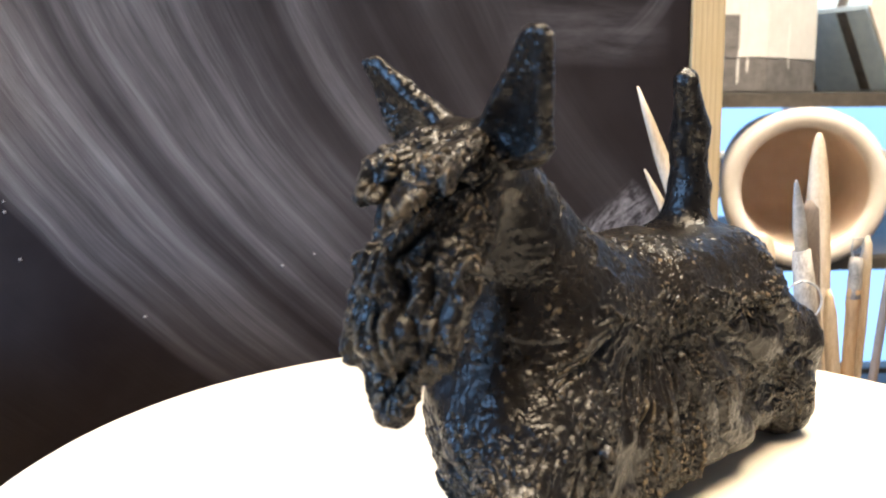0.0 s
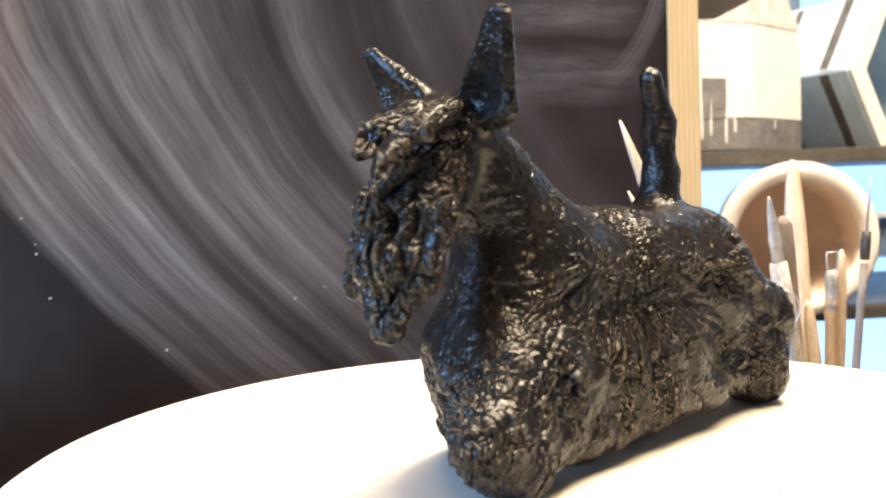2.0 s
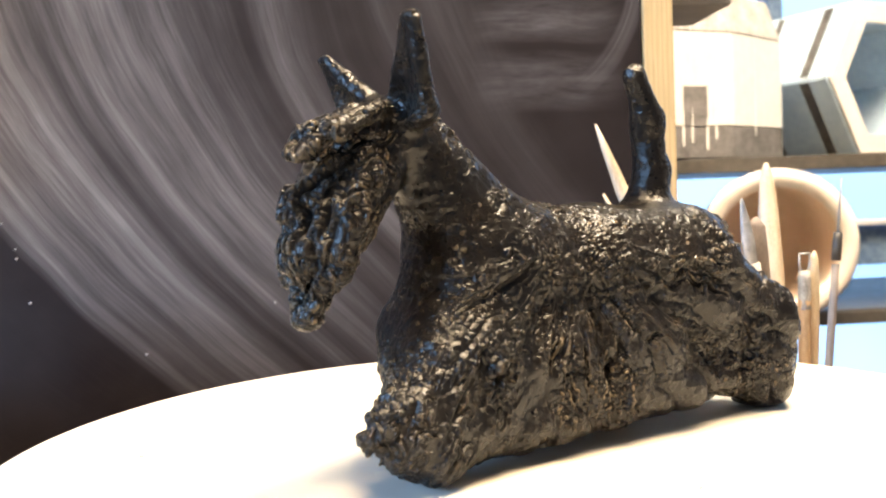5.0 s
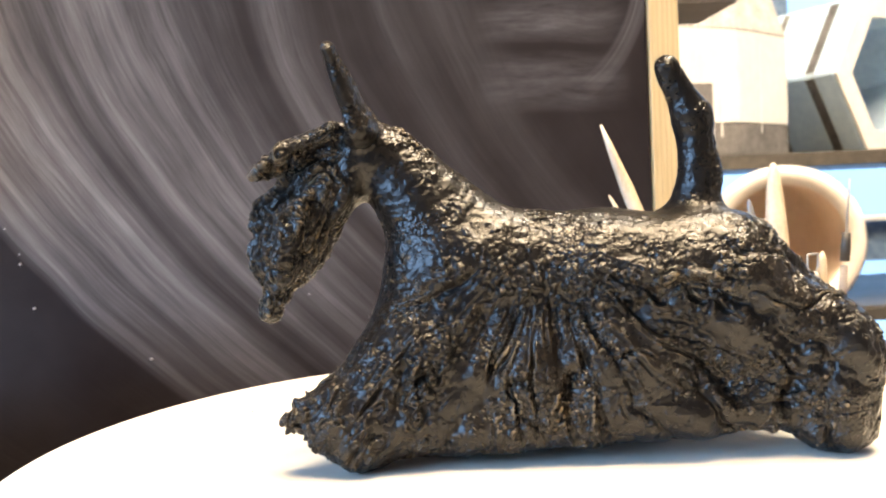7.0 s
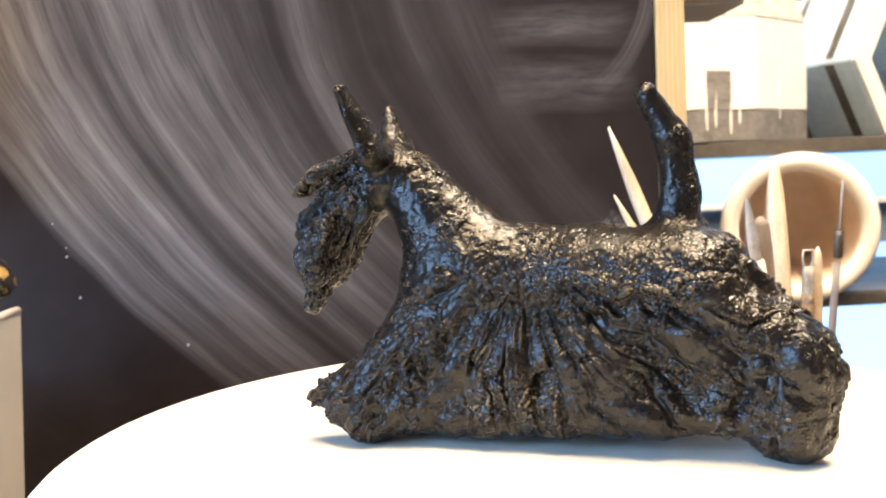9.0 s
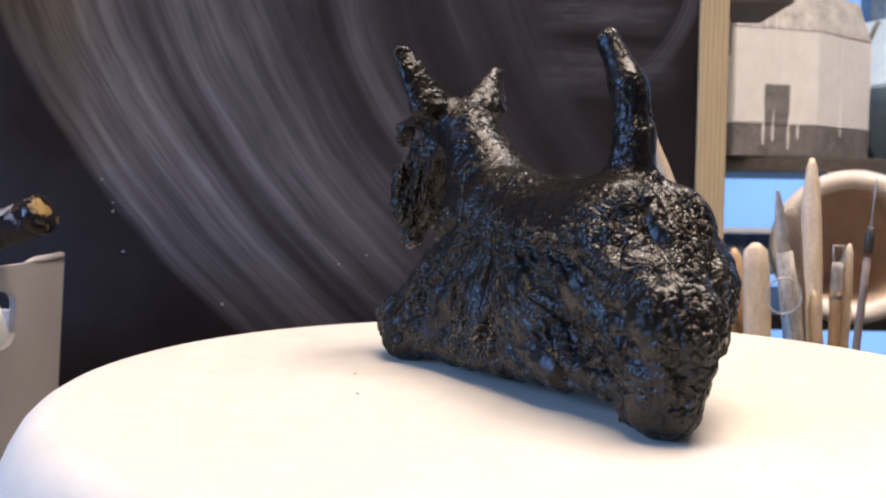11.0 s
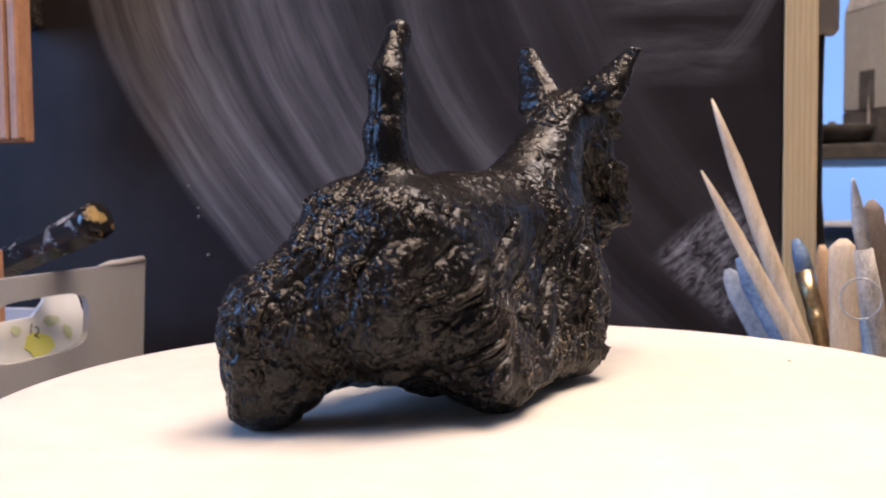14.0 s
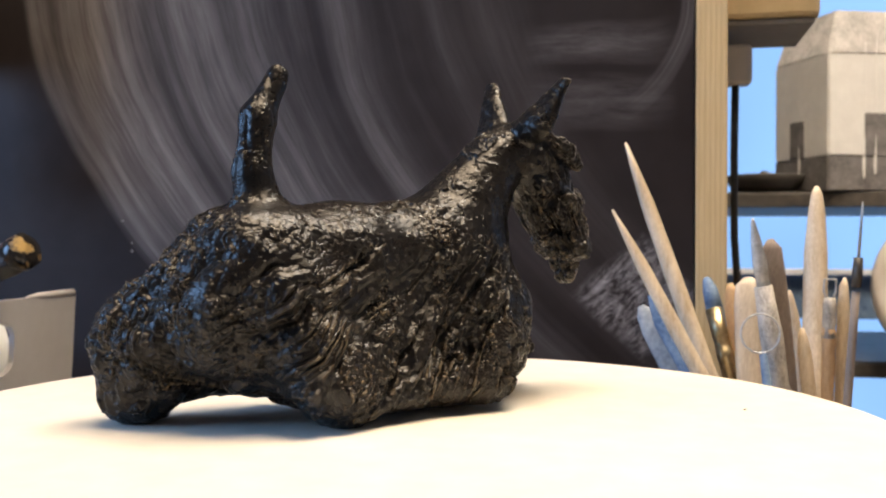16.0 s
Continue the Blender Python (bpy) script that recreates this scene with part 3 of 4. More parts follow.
def cells(p, seed):
    """Crumbs: distance to the nearest crumb, gap to the next one, and a height for each, all 0 to 1."""
    base_cell = np.floor(p).astype(np.int64)
    f1, f2, tall = np.full(len(p), 9.0), np.full(len(p), 9.0), np.zeros(len(p))
    for dx in (-1, 0, 1):
        for dy in (-1, 0, 1):
            for dz in (-1, 0, 1):
                c = base_cell + (dx, dy, dz)
                h = c[:, 0] * 374761393 + c[:, 1] * 668265263 + c[:, 2] * 1274126177 + seed * 974634777
                h = (h ^ (h >> 13)) * 1103515245
                h = (h ^ (h >> 16)) & 0x3FFFFFFF
                jx, jy, jz = (h & 1023) / 1023, ((h >> 10) & 1023) / 1023, ((h >> 20) & 1023) / 1023
                d = np.sqrt((c[:, 0] + jx - p[:, 0]) ** 2 + (c[:, 1] + jy - p[:, 1]) ** 2 + (c[:, 2] + jz - p[:, 2]) ** 2)
                nearer = d < f1
                f2 = np.where(nearer, f1, np.minimum(f2, d))
                tall = np.where(nearer, (jx + jy) % 1.0, tall)
                f1 = np.where(nearer, d, f1)
    return np.clip(f1, 0, 1), np.clip(f2 - f1, 0, 1), tall


def lock(p, seed, power=0.6):
    """Rounded strands with sharp valleys between them, about -0.5 to 0.5."""
    return 1.5 * np.abs(hash_noise(p, seed)) ** power - 0.75


def cut(p, seed, width):
    """Narrow grooves, 1 in their middle, along the zero lines of a noise."""
    return np.clip(1 - np.abs(hash_noise(p, seed)) / width, 0, 1)


def finer(f, axis):
    """Twice the samples along one axis, by cubic midpoints."""
    f = np.moveaxis(f, axis, 0)
    mid = 0.5 * (f[:-1] + f[1:])
    mid[1:-1] = (9 * (f[1:-2] + f[2:-1]) - f[:-3] - f[3:]) / 16
    out = np.empty((2 * len(f) - 1,) + f.shape[1:], f.dtype)
    out[0::2], out[1::2] = f, mid
    return np.moveaxis(out, 0, axis)


def clay_dog():
    step = 0.42
    lo, hi = np.array([-104.0, -46, -3]), np.array([94.0, 46, 124])
    n = np.ceil((hi - lo) / (2 * step)).astype(int)
    axes = [(lo[a] + 2 * step * np.arange(n[a])).astype(np.float32) for a in range(3)]
    g = (axes[0][:, None, None], axes[1][None, :, None], axes[2][None, None, :])
    field = dog_field(g).astype(np.float32)
    for a in range(3):
        field = finer(field, a)
    n = np.array(field.shape)
    verts, quads = net(field, lo, step)
    # outward directions from the field
    i = np.clip(((verts - lo) / step), 2, n - 3.001).astype(int)
    grad = np.stack([field[tuple((i + 2 * e).T)] - field[tuple((i - 2 * e).T)] for e in np.eye(3, dtype=int)], 1)
    grad /= np.linalg.norm(grad, axis=1)[:, None] + 1e-9
    x, y, z = verts.T
    ramp01 = lambda v: np.clip(v, 0, 1)
    left = ramp01((y - 1) / 4)
    warp, wide, small = hash_noise(verts / 13, 5), hash_noise(verts / 26, 6), hash_noise(verts / 5, 15)
    side = y / 30 + np.sign(y - 3) * 9
    patch = ramp01(hash_noise(verts / 12, 7) * 2.4 + 0.35)
    torn = ramp01(hash_noise(verts / 7, 9) * 2.6 + 0.30)
    # crumbs of torn clay at two sizes: plates of uneven height with sharp gaps
    swirl = np.stack([hash_noise(verts / 3.2, q) for q in (91, 92, 93)], 1)
    f1, gap, tall = cells(verts / 3.7 + swirl * 0.55, 2)
    crumb = ramp01((tall - 0.30) / 0.45) * np.minimum(gap / 0.22, 1) * (0.5 + 0.6 * tall) * 1.5 - 0.45
    f1, gap, tall = cells(verts / 1.7 + swirl * 0.8, 3)
    grit = ramp01((tall - 0.45) / 0.3) * np.minimum(gap / 0.3, 1) * 0.9 - 0.3
    f1, gap, tall = cells(verts / np.array([8.5, 7.5, 11.0]) + warp[:, None] * 0.3 + swirl * 0.35, 4)
    chunk = (tall - 0.45) * 1.0 + np.minimum(gap, 0.35) * 1.7 - 0.4
    f1p, gap, tallp = cells(verts / 3.1 + swirl * 0.2, 8)
    # which part of the figure a point belongs to
    behind = ramp01(-grad[:, 0] * 2 - 0.5) * ramp01((-44 - x) / 10) * ramp01((74 - z) / 8)
    body = ramp01((64 - z) / 8) * ramp01((48 - x) / 10) * (1 - behind)
    chest = ramp01((x - 24) / 12) * ramp01((36 - z) / 8)
    haunch = ramp01((-34 - x) / 14) * ramp01((66 - z) / 6) * (1 - behind)
    head = ramp01((x - 53) / 6) * ramp01((100 - z) / 5) * ramp01((z - 38) / 6)
    # locks of the left side fan out from the middle of the flank, those of the right side lie slanted
    phi_l, rad_l = np.arctan2(x - 2, 62 - z), np.hypot(x - 2, 62 - z)
    phi_r, rad_r = np.arctan2(x - 62, 112 - z), np.hypot(x - 62, 112 - z)
    across = left * phi_l * 4.6 + (1 - left) * phi_r * 13
    along = left * rad_l + (1 - left) * rad_r
    bend = (warp * 0.40 + wide * 0.45) * (1 - 0.45 * haunch) + small * 0.14
    reach = left * ramp01((rad_l - 13) / 9) * ramp01((60 - z) / 8) + (1 - left) * ramp01((58 - z) / 14)
    reach = np.maximum(reach, haunch * 0.9) * body
    lines = np.stack([across + bend, along / 34, side], 1)
    fine = np.stack([across * 2.6 + bend * 2.2, along / 22, side], 1)
    hair = np.stack([across * 6.0 + bend * 4.0, along / 13, side], 1)
    d = reach * (1.35 - 0.35 * left) * (2.1 * lock(lines, 11) + (1.05 + 0.75 * haunch) * lock(fine, 12) * (0.35 + 0.65 * np.maximum(torn, haunch)) + 0.45 * lock(hair, 13) * (0.25 + 0.75 * patch))
    d -= reach * 1.9 * cut(lines * np.array([1.3, 1.0, 1.0]) + 7.3, 14, 0.12) * torn
    # the deep slits along the hem
    hem = body * ramp01((37 - z) / 8) * ramp01((z - 6) / 6) * ramp01((44 - np.abs(x + 4)) / 10)
    d -= hem * 2.2 * cut(np.stack([across * 1.15 + bend * 0.6 + 3.1, along / 60, side], 1), 21, 0.15)
    # torn crumbs on the shoulder band, the locks' edges and the front
    band = ramp01(1 - np.abs(z - 48 + 4 * wide) / 15) * ramp01((42 - x) / 10) * ramp01((x + 46) / 16) * (0.35 + 0.65 * left)
    d += np.maximum(band * (0.45 + 0.55 * patch), (0.75 + 0.25 * (1 - left)) * body * patch * np.maximum(torn, 0.5 * (1 - left)) * (1 - 0.6 * haunch)) * (1.0 * crumb + 0.65 * grit)
    d += haunch * patch * torn * (0.4 * crumb + 0.15 * grit)
    strand = np.stack([(x + z * 0.4) / 9, (y - 6) / 3.0 + warp * 0.8 + x / 22, (z - x * 0.4) / 13], 1)
    d += head * (2.1 * lock(strand, 30) + 0.7 * lock(strand * 2.2, 32) - 1.2 * cut(strand * 1.7, 31, 0.16) * torn + 0.5 * crumb * patch + 0.2 * grit)
    shag = np.stack([(x + z * 0.8) / 4.8 + warp * 0.6, y / 6.0 + small * 0.4, (z - x * 0.8) / 18], 1)
    d += chest * (2.1 * lock(shag, 51) * (0.4 + 0.6 * torn) - 1.2 * cut(shag * 1.4, 52, 0.14) + (0.35 + 0.65 * patch) * (0.85 * crumb + 0.3 * grit))
    # hind end: chunks with deep dark crevices
    drape = np.stack([y / 6.5 + warp * 0.6, z / 20, x / 20], 1)
    d += behind * (0.5 * chunk + 2.4 * lock(drape, 41) + 0.9 * lock(drape * 2.3, 42) - 0.7 * cut(verts / np.array([9.0, 7.0, 11.0]) + swirl * 0.5, 43, 0.22) + (0.15 + 0.85 * patch) * torn * (0.9 * crumb + 0.25 * grit))
    nape = ramp01((z - 60) / 8) * ramp01((56 - x) / 8) * ramp01((104 - z) / 8) * ramp01((x + 34) / 10)
    top = ramp01(grad[:, 2] * 2.2 - 0.5)
    d += nape * (0.12 + 0.88 * top) * patch * (0.6 * crumb + 0.2 * grit)
    ears = ramp01((z - 100) / 6) * ramp01((x - 40) / 8)
    tail = ramp01((z - 74) / 6) * ramp01((-25 - x) / 8)
    d += ears * patch * (0.22 * crumb + 0.12 * grit)
    d += tail * (0.35 * lock(np.stack([x / 4, y / 4, z / 22], 1), 55) + patch * (0.14 * crumb + 0.08 * grit))
    d += body * (0.08 + 0.92 * patch) * (0.20 + 0.25 * left) * grit
    # thumb-smoothed unevenness everywhere
    rub = 1 - 2 * np.abs(hash_noise(verts / np.array([3.4, 2.6, 2.6]) + warp[:, None], 63))
    pit = ramp01(1 - f1p / 0.30) * (tallp > 0.55)
    d += 0.55 * hash_noise(verts / 10, 61) + 0.20 * small + 0.12 * hash_noise(verts / 2.0, 62) + 0.16 * rub * (0.25 + 0.75 * torn) - 0.45 * pit
    d *= 1 - 0.45 * ramp01((11 - z) / 9)
    d *= np.clip((z + 0.2) / 3.0, 0.05, 1)
    verts = (verts + grad * d[:, None]) / 1000
    verts[:, 2] = np.maximum(verts[:, 2], 0.0004)
    me = bpy.data.meshes.new("dog_figurine")
    me.vertices.add(len(verts))
    me.vertices.foreach_set("co", verts.astype(np.float32).ravel())
    me.loops.add(quads.size)
    me.loops.foreach_set("vertex_index", quads.astype(np.int32).ravel())
    me.polygons.add(len(quads))
    me.polygons.foreach_set("loop_start", np.arange(0, quads.size, 4, dtype=np.int32))
    me.polygons.foreach_set("use_smooth", np.ones(len(quads), bool))
    me.update(calc_edges=True)
    me.validate()
    me.materials.append(CLAY)
    return tagged(new("dog_figurine", me), "black glazed clay terrier figurine with rough modelled coat", "figurine")


disc = turning_disc()
dog = clay_dog()

TURN = [(0, 223.1), (0.5, 222.1), (1, 222.0), (1.5, 222.0), (2, 221.3), (2.5, 221.0), (3, 218.6), (3.5, 214.1), (4, 213.9), (6.5, 185.1), (7, 173.9), (7.5, 168.8), (8, 167.9), (8.5, 167.6), (9, 158.1), (11.5, 110.0), (12, 96.3), (12.5, 89.7), (13, 88.5), (13.5, 84.0), (14, 65.2), (14.5, 49.6), (15, 45.8), (15.5, 45.7), (16, 42.4)]


def motions():
    rows = [(t, pose(0, 0, 0, 0, 0, a)) for t, a in TURN]
    walk(disc, rows)
    walk(dog, rows)


# ---- modelling tools in a jar ----
JAR = Vector((0.168, 0.190, BENCH_Z))


def jar():
    j = tagged(empty("tool_jar", pose(*JAR)), "brown stoneware jar that holds the modelling tools", "jar")
    part("body", lathe([(0, 0), (0.036, 0), (0.040, 0.006), (0.042, 0.05), (0.040, 0.098), (0.0385, 0.100), (0.037, 0.098), (0.0375, 0.05), (0.036, 0.010), (0, 0.008)], 40), POT_INSIDE, j, smooth=True)
    return j


def foot(dx=0.0, dy=0.0):
    return JAR + Vector((dx, dy, 0.012))


def tool(name, label, tip, base_, build):
    """A tool as an Empty at its base; build adds the parts in the tool's own space."""
    t = tagged(empty(name, Matrix.Translation(base_)), label, "tool", group="tools in the jar")
    build(t, Vector(tip) - Vector(base_))
    return t


def skewer(r):
    def build(t, v):
        part("stick", rod((0, 0, 0), v, [(0, r * 0.8), (0.3, r), (0.72, r * 0.95), (0.86, r * 0.8), (0.95, r * 0.42), (1, r * 0.12)], 12, 0.75, 0.05), PALE_WOOD, t, smooth=True)
    return build


def paddle(r, mat, flat=0.35, tip=0.55, rough_=0.05):
    def build(t, v):
        part("blade", rod((0, 0, 0), v, [(0, r * 0.6), (0.5, r * 0.75), (0.75, r), (0.92, r * 0.95), (0.975, r * tip), (1, r * 0.25)], 14, flat, rough_), mat, t, smooth=True)
    return build


def brush(r):
    def build(t, v):
        grip = part("handle", rod((0, 0, 0), v * 0.68, [(0, r * 0.6), (0.8, r), (1, r * 0.9)], 12), WARM_WOOD, t, smooth=True)
        part("ferrule", rod(v * 0.68, v * 0.90, [(0, r * 1.0), (0.3, r * 0.95), (0.32, r * 1.05), (0.42, r * 1.05), (0.44, r * 0.95), (0.6, r * 0.95), (0.62, r * 1.05), (0.7, r * 1.0), (1, r * 1.1)], 14), BRASS, grip, "worn brass ferrule", True)
        part("bristles", rod(v * 0.90, v, [(0, r * 1.1), (0.6, r * 1.0), (0.95, r * 0.5), (1, r * 0.2)], 12, 0.7, 0.3), BLUE_STAIN, t, "stiff blue-stained bristles", True)
    return build


def wrapped_knife(r):
    def build(t, v):
        part("handle", rod((0, 0, 0), v * 0.84, [(0, r * 0.8), (0.3, r), (0.5, r * 1.06), (0.52, r * 0.96), (0.7, r * 1.08), (0.72, r * 0.98), (0.85, r * 1.05), (1, r * 0.85)], 14, 0.8, 0.22), CLAYED_WOOD, t, "clay-caked handle", True)
        part("blade", rod(v * 0.84, v, [(0, r * 0.62), (0.35, r * 0.66), (0.7, r * 0.45), (0.95, r * 0.2), (1, r * 0.05)], 10, 0.35), STEEL, t, "pointed steel blade", True)
    return build


def loop_tool(r, mat, loop_w, loop_h):
    def build(t, v):
        d = v.normalized()
        side = Vector((1, 0, 0))
        top = v * 0.88
        grip = part("handle", rod((0, 0, 0), top, [(0, r * 0.7), (0.6, r), (0.85, r), (0.87, r * 1.08), (1, r * 0.85)], 12, 1.0, 0.08), mat, t, smooth=True)
        part("binding", rod(v * 0.78, v * 0.885, [(0, r * 1.1), (0.2, r * 1.0), (0.4, r * 1.1), (0.6, r * 1.0), (0.8, r * 1.08), (1, r * 0.9)], 12), CLAYED_WOOD, grip, "clay-caked thread binding", True)
        pts = [top - side * loop_w * 0.25, top - side * loop_w * 0.5 + d * loop_h * 0.4, top - side * loop_w * 0.5 + d * loop_h, top + side * loop_w * 0.5 + d * loop_h, top + side * loop_w * 0.5 + d * loop_h * 0.4, top + side * loop_w * 0.25]
        part("wire_loop", tube(pts, [0.0006] * 6, 6), STEEL, t, "bent wire loop", True)
    return build


def ring_tool(r, ring_r):
    def build(t, v):
        part("handle", rod((0, 0, 0), v - v.normalized() * ring_r * 2, [(0, r), (0.7, r), (1, r * 0.6)], 12), BLUE_STAIN, t, "blue-stained handle", True)
        c = v - v.normalized() * ring_r
        pts = [c + Vector((math.sin(a) * ring_r, 0, math.cos(a) * ring_r * 1.05)) for a in (2 * math.pi * i / 36 for i in range(37))]
        part("ring", tube(pts, [0.0005] * 37, 6), STEEL, t, "thin wire ring", True)
    return build


def needle_tool(r):
    def build(t, v):
        grip = part("handle", rod((0, 0, 0), v * 0.80, [(0, r * 0.7), (0.5, r), (0.9, r * 0.95), (1, r * 0.9)], 12, 1.0, 0.06), GREY_WOOD, t, smooth=True)
        part("ferrule", rod(v * 0.81, v * 0.875, [(0, r * 1.12), (0.5, r * 1.15), (1, r)], 12), DARK_METAL, grip, "dark metal ferrule", True)
        part("needle", rod(v * 0.87, v, [(0, r * 0.35), (0.8, r * 0.28), (1, r * 0.05)], 8), STEEL, t, "steel needle", True)
    return build


jar()
tool("wooden_skewer", "long pale pointed wooden modelling stick in the jar", (0.0745, 0.217, 0.112), foot(-0.006, 0.004), skewer(0.0046))
tool("wooden_skewer", "shorter pale pointed wooden modelling stick in the jar", (0.0685, 0.182, 0.074), foot(0.012, -0.002), skewer(0.0040))
tool("palette_knife", "grey-blue stained flat modelling blade in the jar", (0.083, 0.226, 0.022), foot(0.000, -0.012), paddle(0.0068, GREY_BLADE, 0.3, 0.7))
tool("palette_knife", "blue-stained wooden modelling blade in the jar", (0.088, 0.215, 0.029), foot(0.014, -0.020), paddle(0.0066, BLUE_STAIN, 0.4, 0.5))
tool("paintbrush", "worn brush with brass ferrule and blue bristles", (0.119, 0.238, 0.038), foot(-0.010, -0.012), brush(0.0046))
tool("wooden_spatula", "small rounded warm wooden modelling tool", (0.131, 0.230, 0.035), foot(-0.010, 0.007), paddle(0.0056, WARM_WOOD, 0.5, 0.6))
tool("wooden_spatula", "broad rounded pale wooden spatula in the jar", (0.139, 0.215, 0.039), foot(-0.025, 0.009), paddle(0.0080, PALE_WOOD, 0.4, 0.85))
tool("modelling_knife", "clay-caked knife with pointed steel blade", (0.136, 0.172, 0.069), foot(0.003, 0.000), wrapped_knife(0.0052))
tool("wooden_spatula", "flat grey-brown wooden spatula in the jar", (0.145, 0.177, 0.059), foot(0.003, 0.018), paddle(0.0056, GREY_WOOD, 0.3, 0.9))
tool("ring_tool", "thin wire ring tool with blue handle", (0.138, 0.165, 0.0223), foot(-0.007, -0.003), ring_tool(0.0030, 0.0090))
tool("wooden_stick", "thin pale wooden modelling stick in the jar", (0.157, 0.200, 0.033), foot(0.013, 0.010), paddle(0.0036, PALE_WOOD, 0.7, 0.6))
tool("wooden_stick", "short pale wooden modelling stick in the jar", (0.161, 0.185, 0.015), foot(0.010, -0.006), paddle(0.0036, PALE_WOOD, 0.7, 0.6))
tool("wooden_stick", "thick pale whittled wooden modelling stick", (0.1765, 0.234, 0.088), foot(0.000, 0.008), lambda t, v: part("stick", rod((0, 0, 0), v, [(0, 0.006), (0.3, 0.0064), (0.7, 0.0065), (0.84, 0.0060), (0.93, 0.0046), (0.98, 0.0030), (1, 0.0012)], 14, 0.8, 0.12), PALE_WOOD, t, smooth=True))
tool("loop_tool", "warm wooden loop tool with small wire loop", (0.1745, 0.185, 0.052), foot(0.003, -0.004), loop_tool(0.0031, WARM_WOOD, 0.0055, 0.010))
tool("wooden_stick", "ragged splintered wooden stick in the jar", (0.182, 0.190, 0.040), foot(0.009, 0.001), paddle(0.0030, PALE_WOOD, 0.8, 0.8, 0.4))
tool("needle_tool", "thin grey-handled needle tool with steel point", (0.185, 0.166, 0.077), foot(0.006, -0.007), needle_tool(0.0021))


# ---- grey crate with things in it ----
def crate():
    c = tagged(empty("plastic_crate", pose(-0.2565, 0.0, BENCH_Z)), "grey plastic crate with a cut-out handle", "crate")
    h, y0, y1, w, t = 0.175, -0.02, 0.2095, 0.18, 0.0035
    z0, z1, hy0, hy1 = 0.132, 0.163, 0.078, 0.154
    lean = 0.010

    def panel(ya, yb, za, zb):
        bm = box(-t, 0, ya, yb, za, zb, 0.0008, 1)
        for v in bm.verts:
            v.co.x -= lean * (h - v.co.z) / h
        return bm

    # the long side that faces the bench, around its handle hole
    bm = bmesh.new()
    n = 28
    hole, rim = [], []
    for i in range(n):
        a = 2 * math.pi * i / n
        ca, sa = math.cos(a), math.sin(a)
        e = 0.45
        hole.append(((hy0 + hy1) / 2 + (hy1 - hy0) / 2 * math.copysign(abs(ca) ** e, ca), (z0 + z1) / 2 + (z1 - z0) / 2 * math.copysign(abs(sa) ** e, sa)))
    for hy, hz in hole:
        dy, dz = hy - (hy0 + hy1) / 2, hz - (z0 + z1) / 2
        k = min((((y1 if dy > 0 else y0) - (hy0 + hy1) / 2) / dy) if abs(dy) > 1e-9 else 1e9, (((h if dz > 0 else 0) - (z0 + z1) / 2) / dz) if abs(dz) > 1e-9 else 1e9)
        rim.append(((hy0 + hy1) / 2 + dy * k, (z0 + z1) / 2 + dz * k))
    corners = [(y1, h), (y0, h), (y0, 0), (y1, 0)]
    for cy, cz in corners:
        best = min(range(n), key=lambda i: (rim[i][0] - cy) ** 2 + (rim[i][1] - cz) ** 2)
        rim[best] = (cy, cz)
    layers = []
    for dx in (0, -t):
        layers.append(([bm.verts.new((dx - lean * (h - q[1]) / h, q[0], q[1])) for q in hole], [bm.verts.new((dx - lean * (h - q[1]) / h, q[0], q[1])) for q in rim]))
    (ha, ra), (hb, rb) = layers
    for i in range(n):
        j = (i + 1) % n
        bm.faces.new((ha[i], ra[i], ra[j], ha[j]))
        bm.faces.new((hb[j], rb[j], rb[i], hb[i]))
        bm.faces.new((ha[j], hb[j], hb[i], ha[i]))
        bm.faces.new((ra[i], rb[i], rb[j], ra[j]))
    bmesh.ops.recalc_face_normals(bm, faces=bm.faces[:])
    near_side = part("side_panel", bm, GREY_PLASTIC, c)
    part("side_panel", box(-w, -w + t, y0, y1, 0, h - 0.030, 0.0008, 1), GREY_PLASTIC, c)
    part("end_panel", box(-w + t, -t - lean, y1 - t, y1, 0, h - 0.030, 0.0008, 1), GREY_PLASTIC, c)
    part("end_panel", box(-w + t, -t - lean, y0, y0 + t, 0, h - 0.001, 0.0008, 1), GREY_PLASTIC, c)
    part("bottom", box(-w + t, -t - lean, y0 + t, y1 - t, 0.0, 0.003), GREY_PLASTIC, c)
    part("rim_lip", rod((-0.0015, y1 - 0.045, h + 0.0004), (-0.0015, y1 - 0.001, h + 0.001), [(0, 0.0006), (0.25, 0.0022), (1, 0.0024)], 10), GREY_PLASTIC, near_side, "rounded raised rim end", True)
    return c


crate()


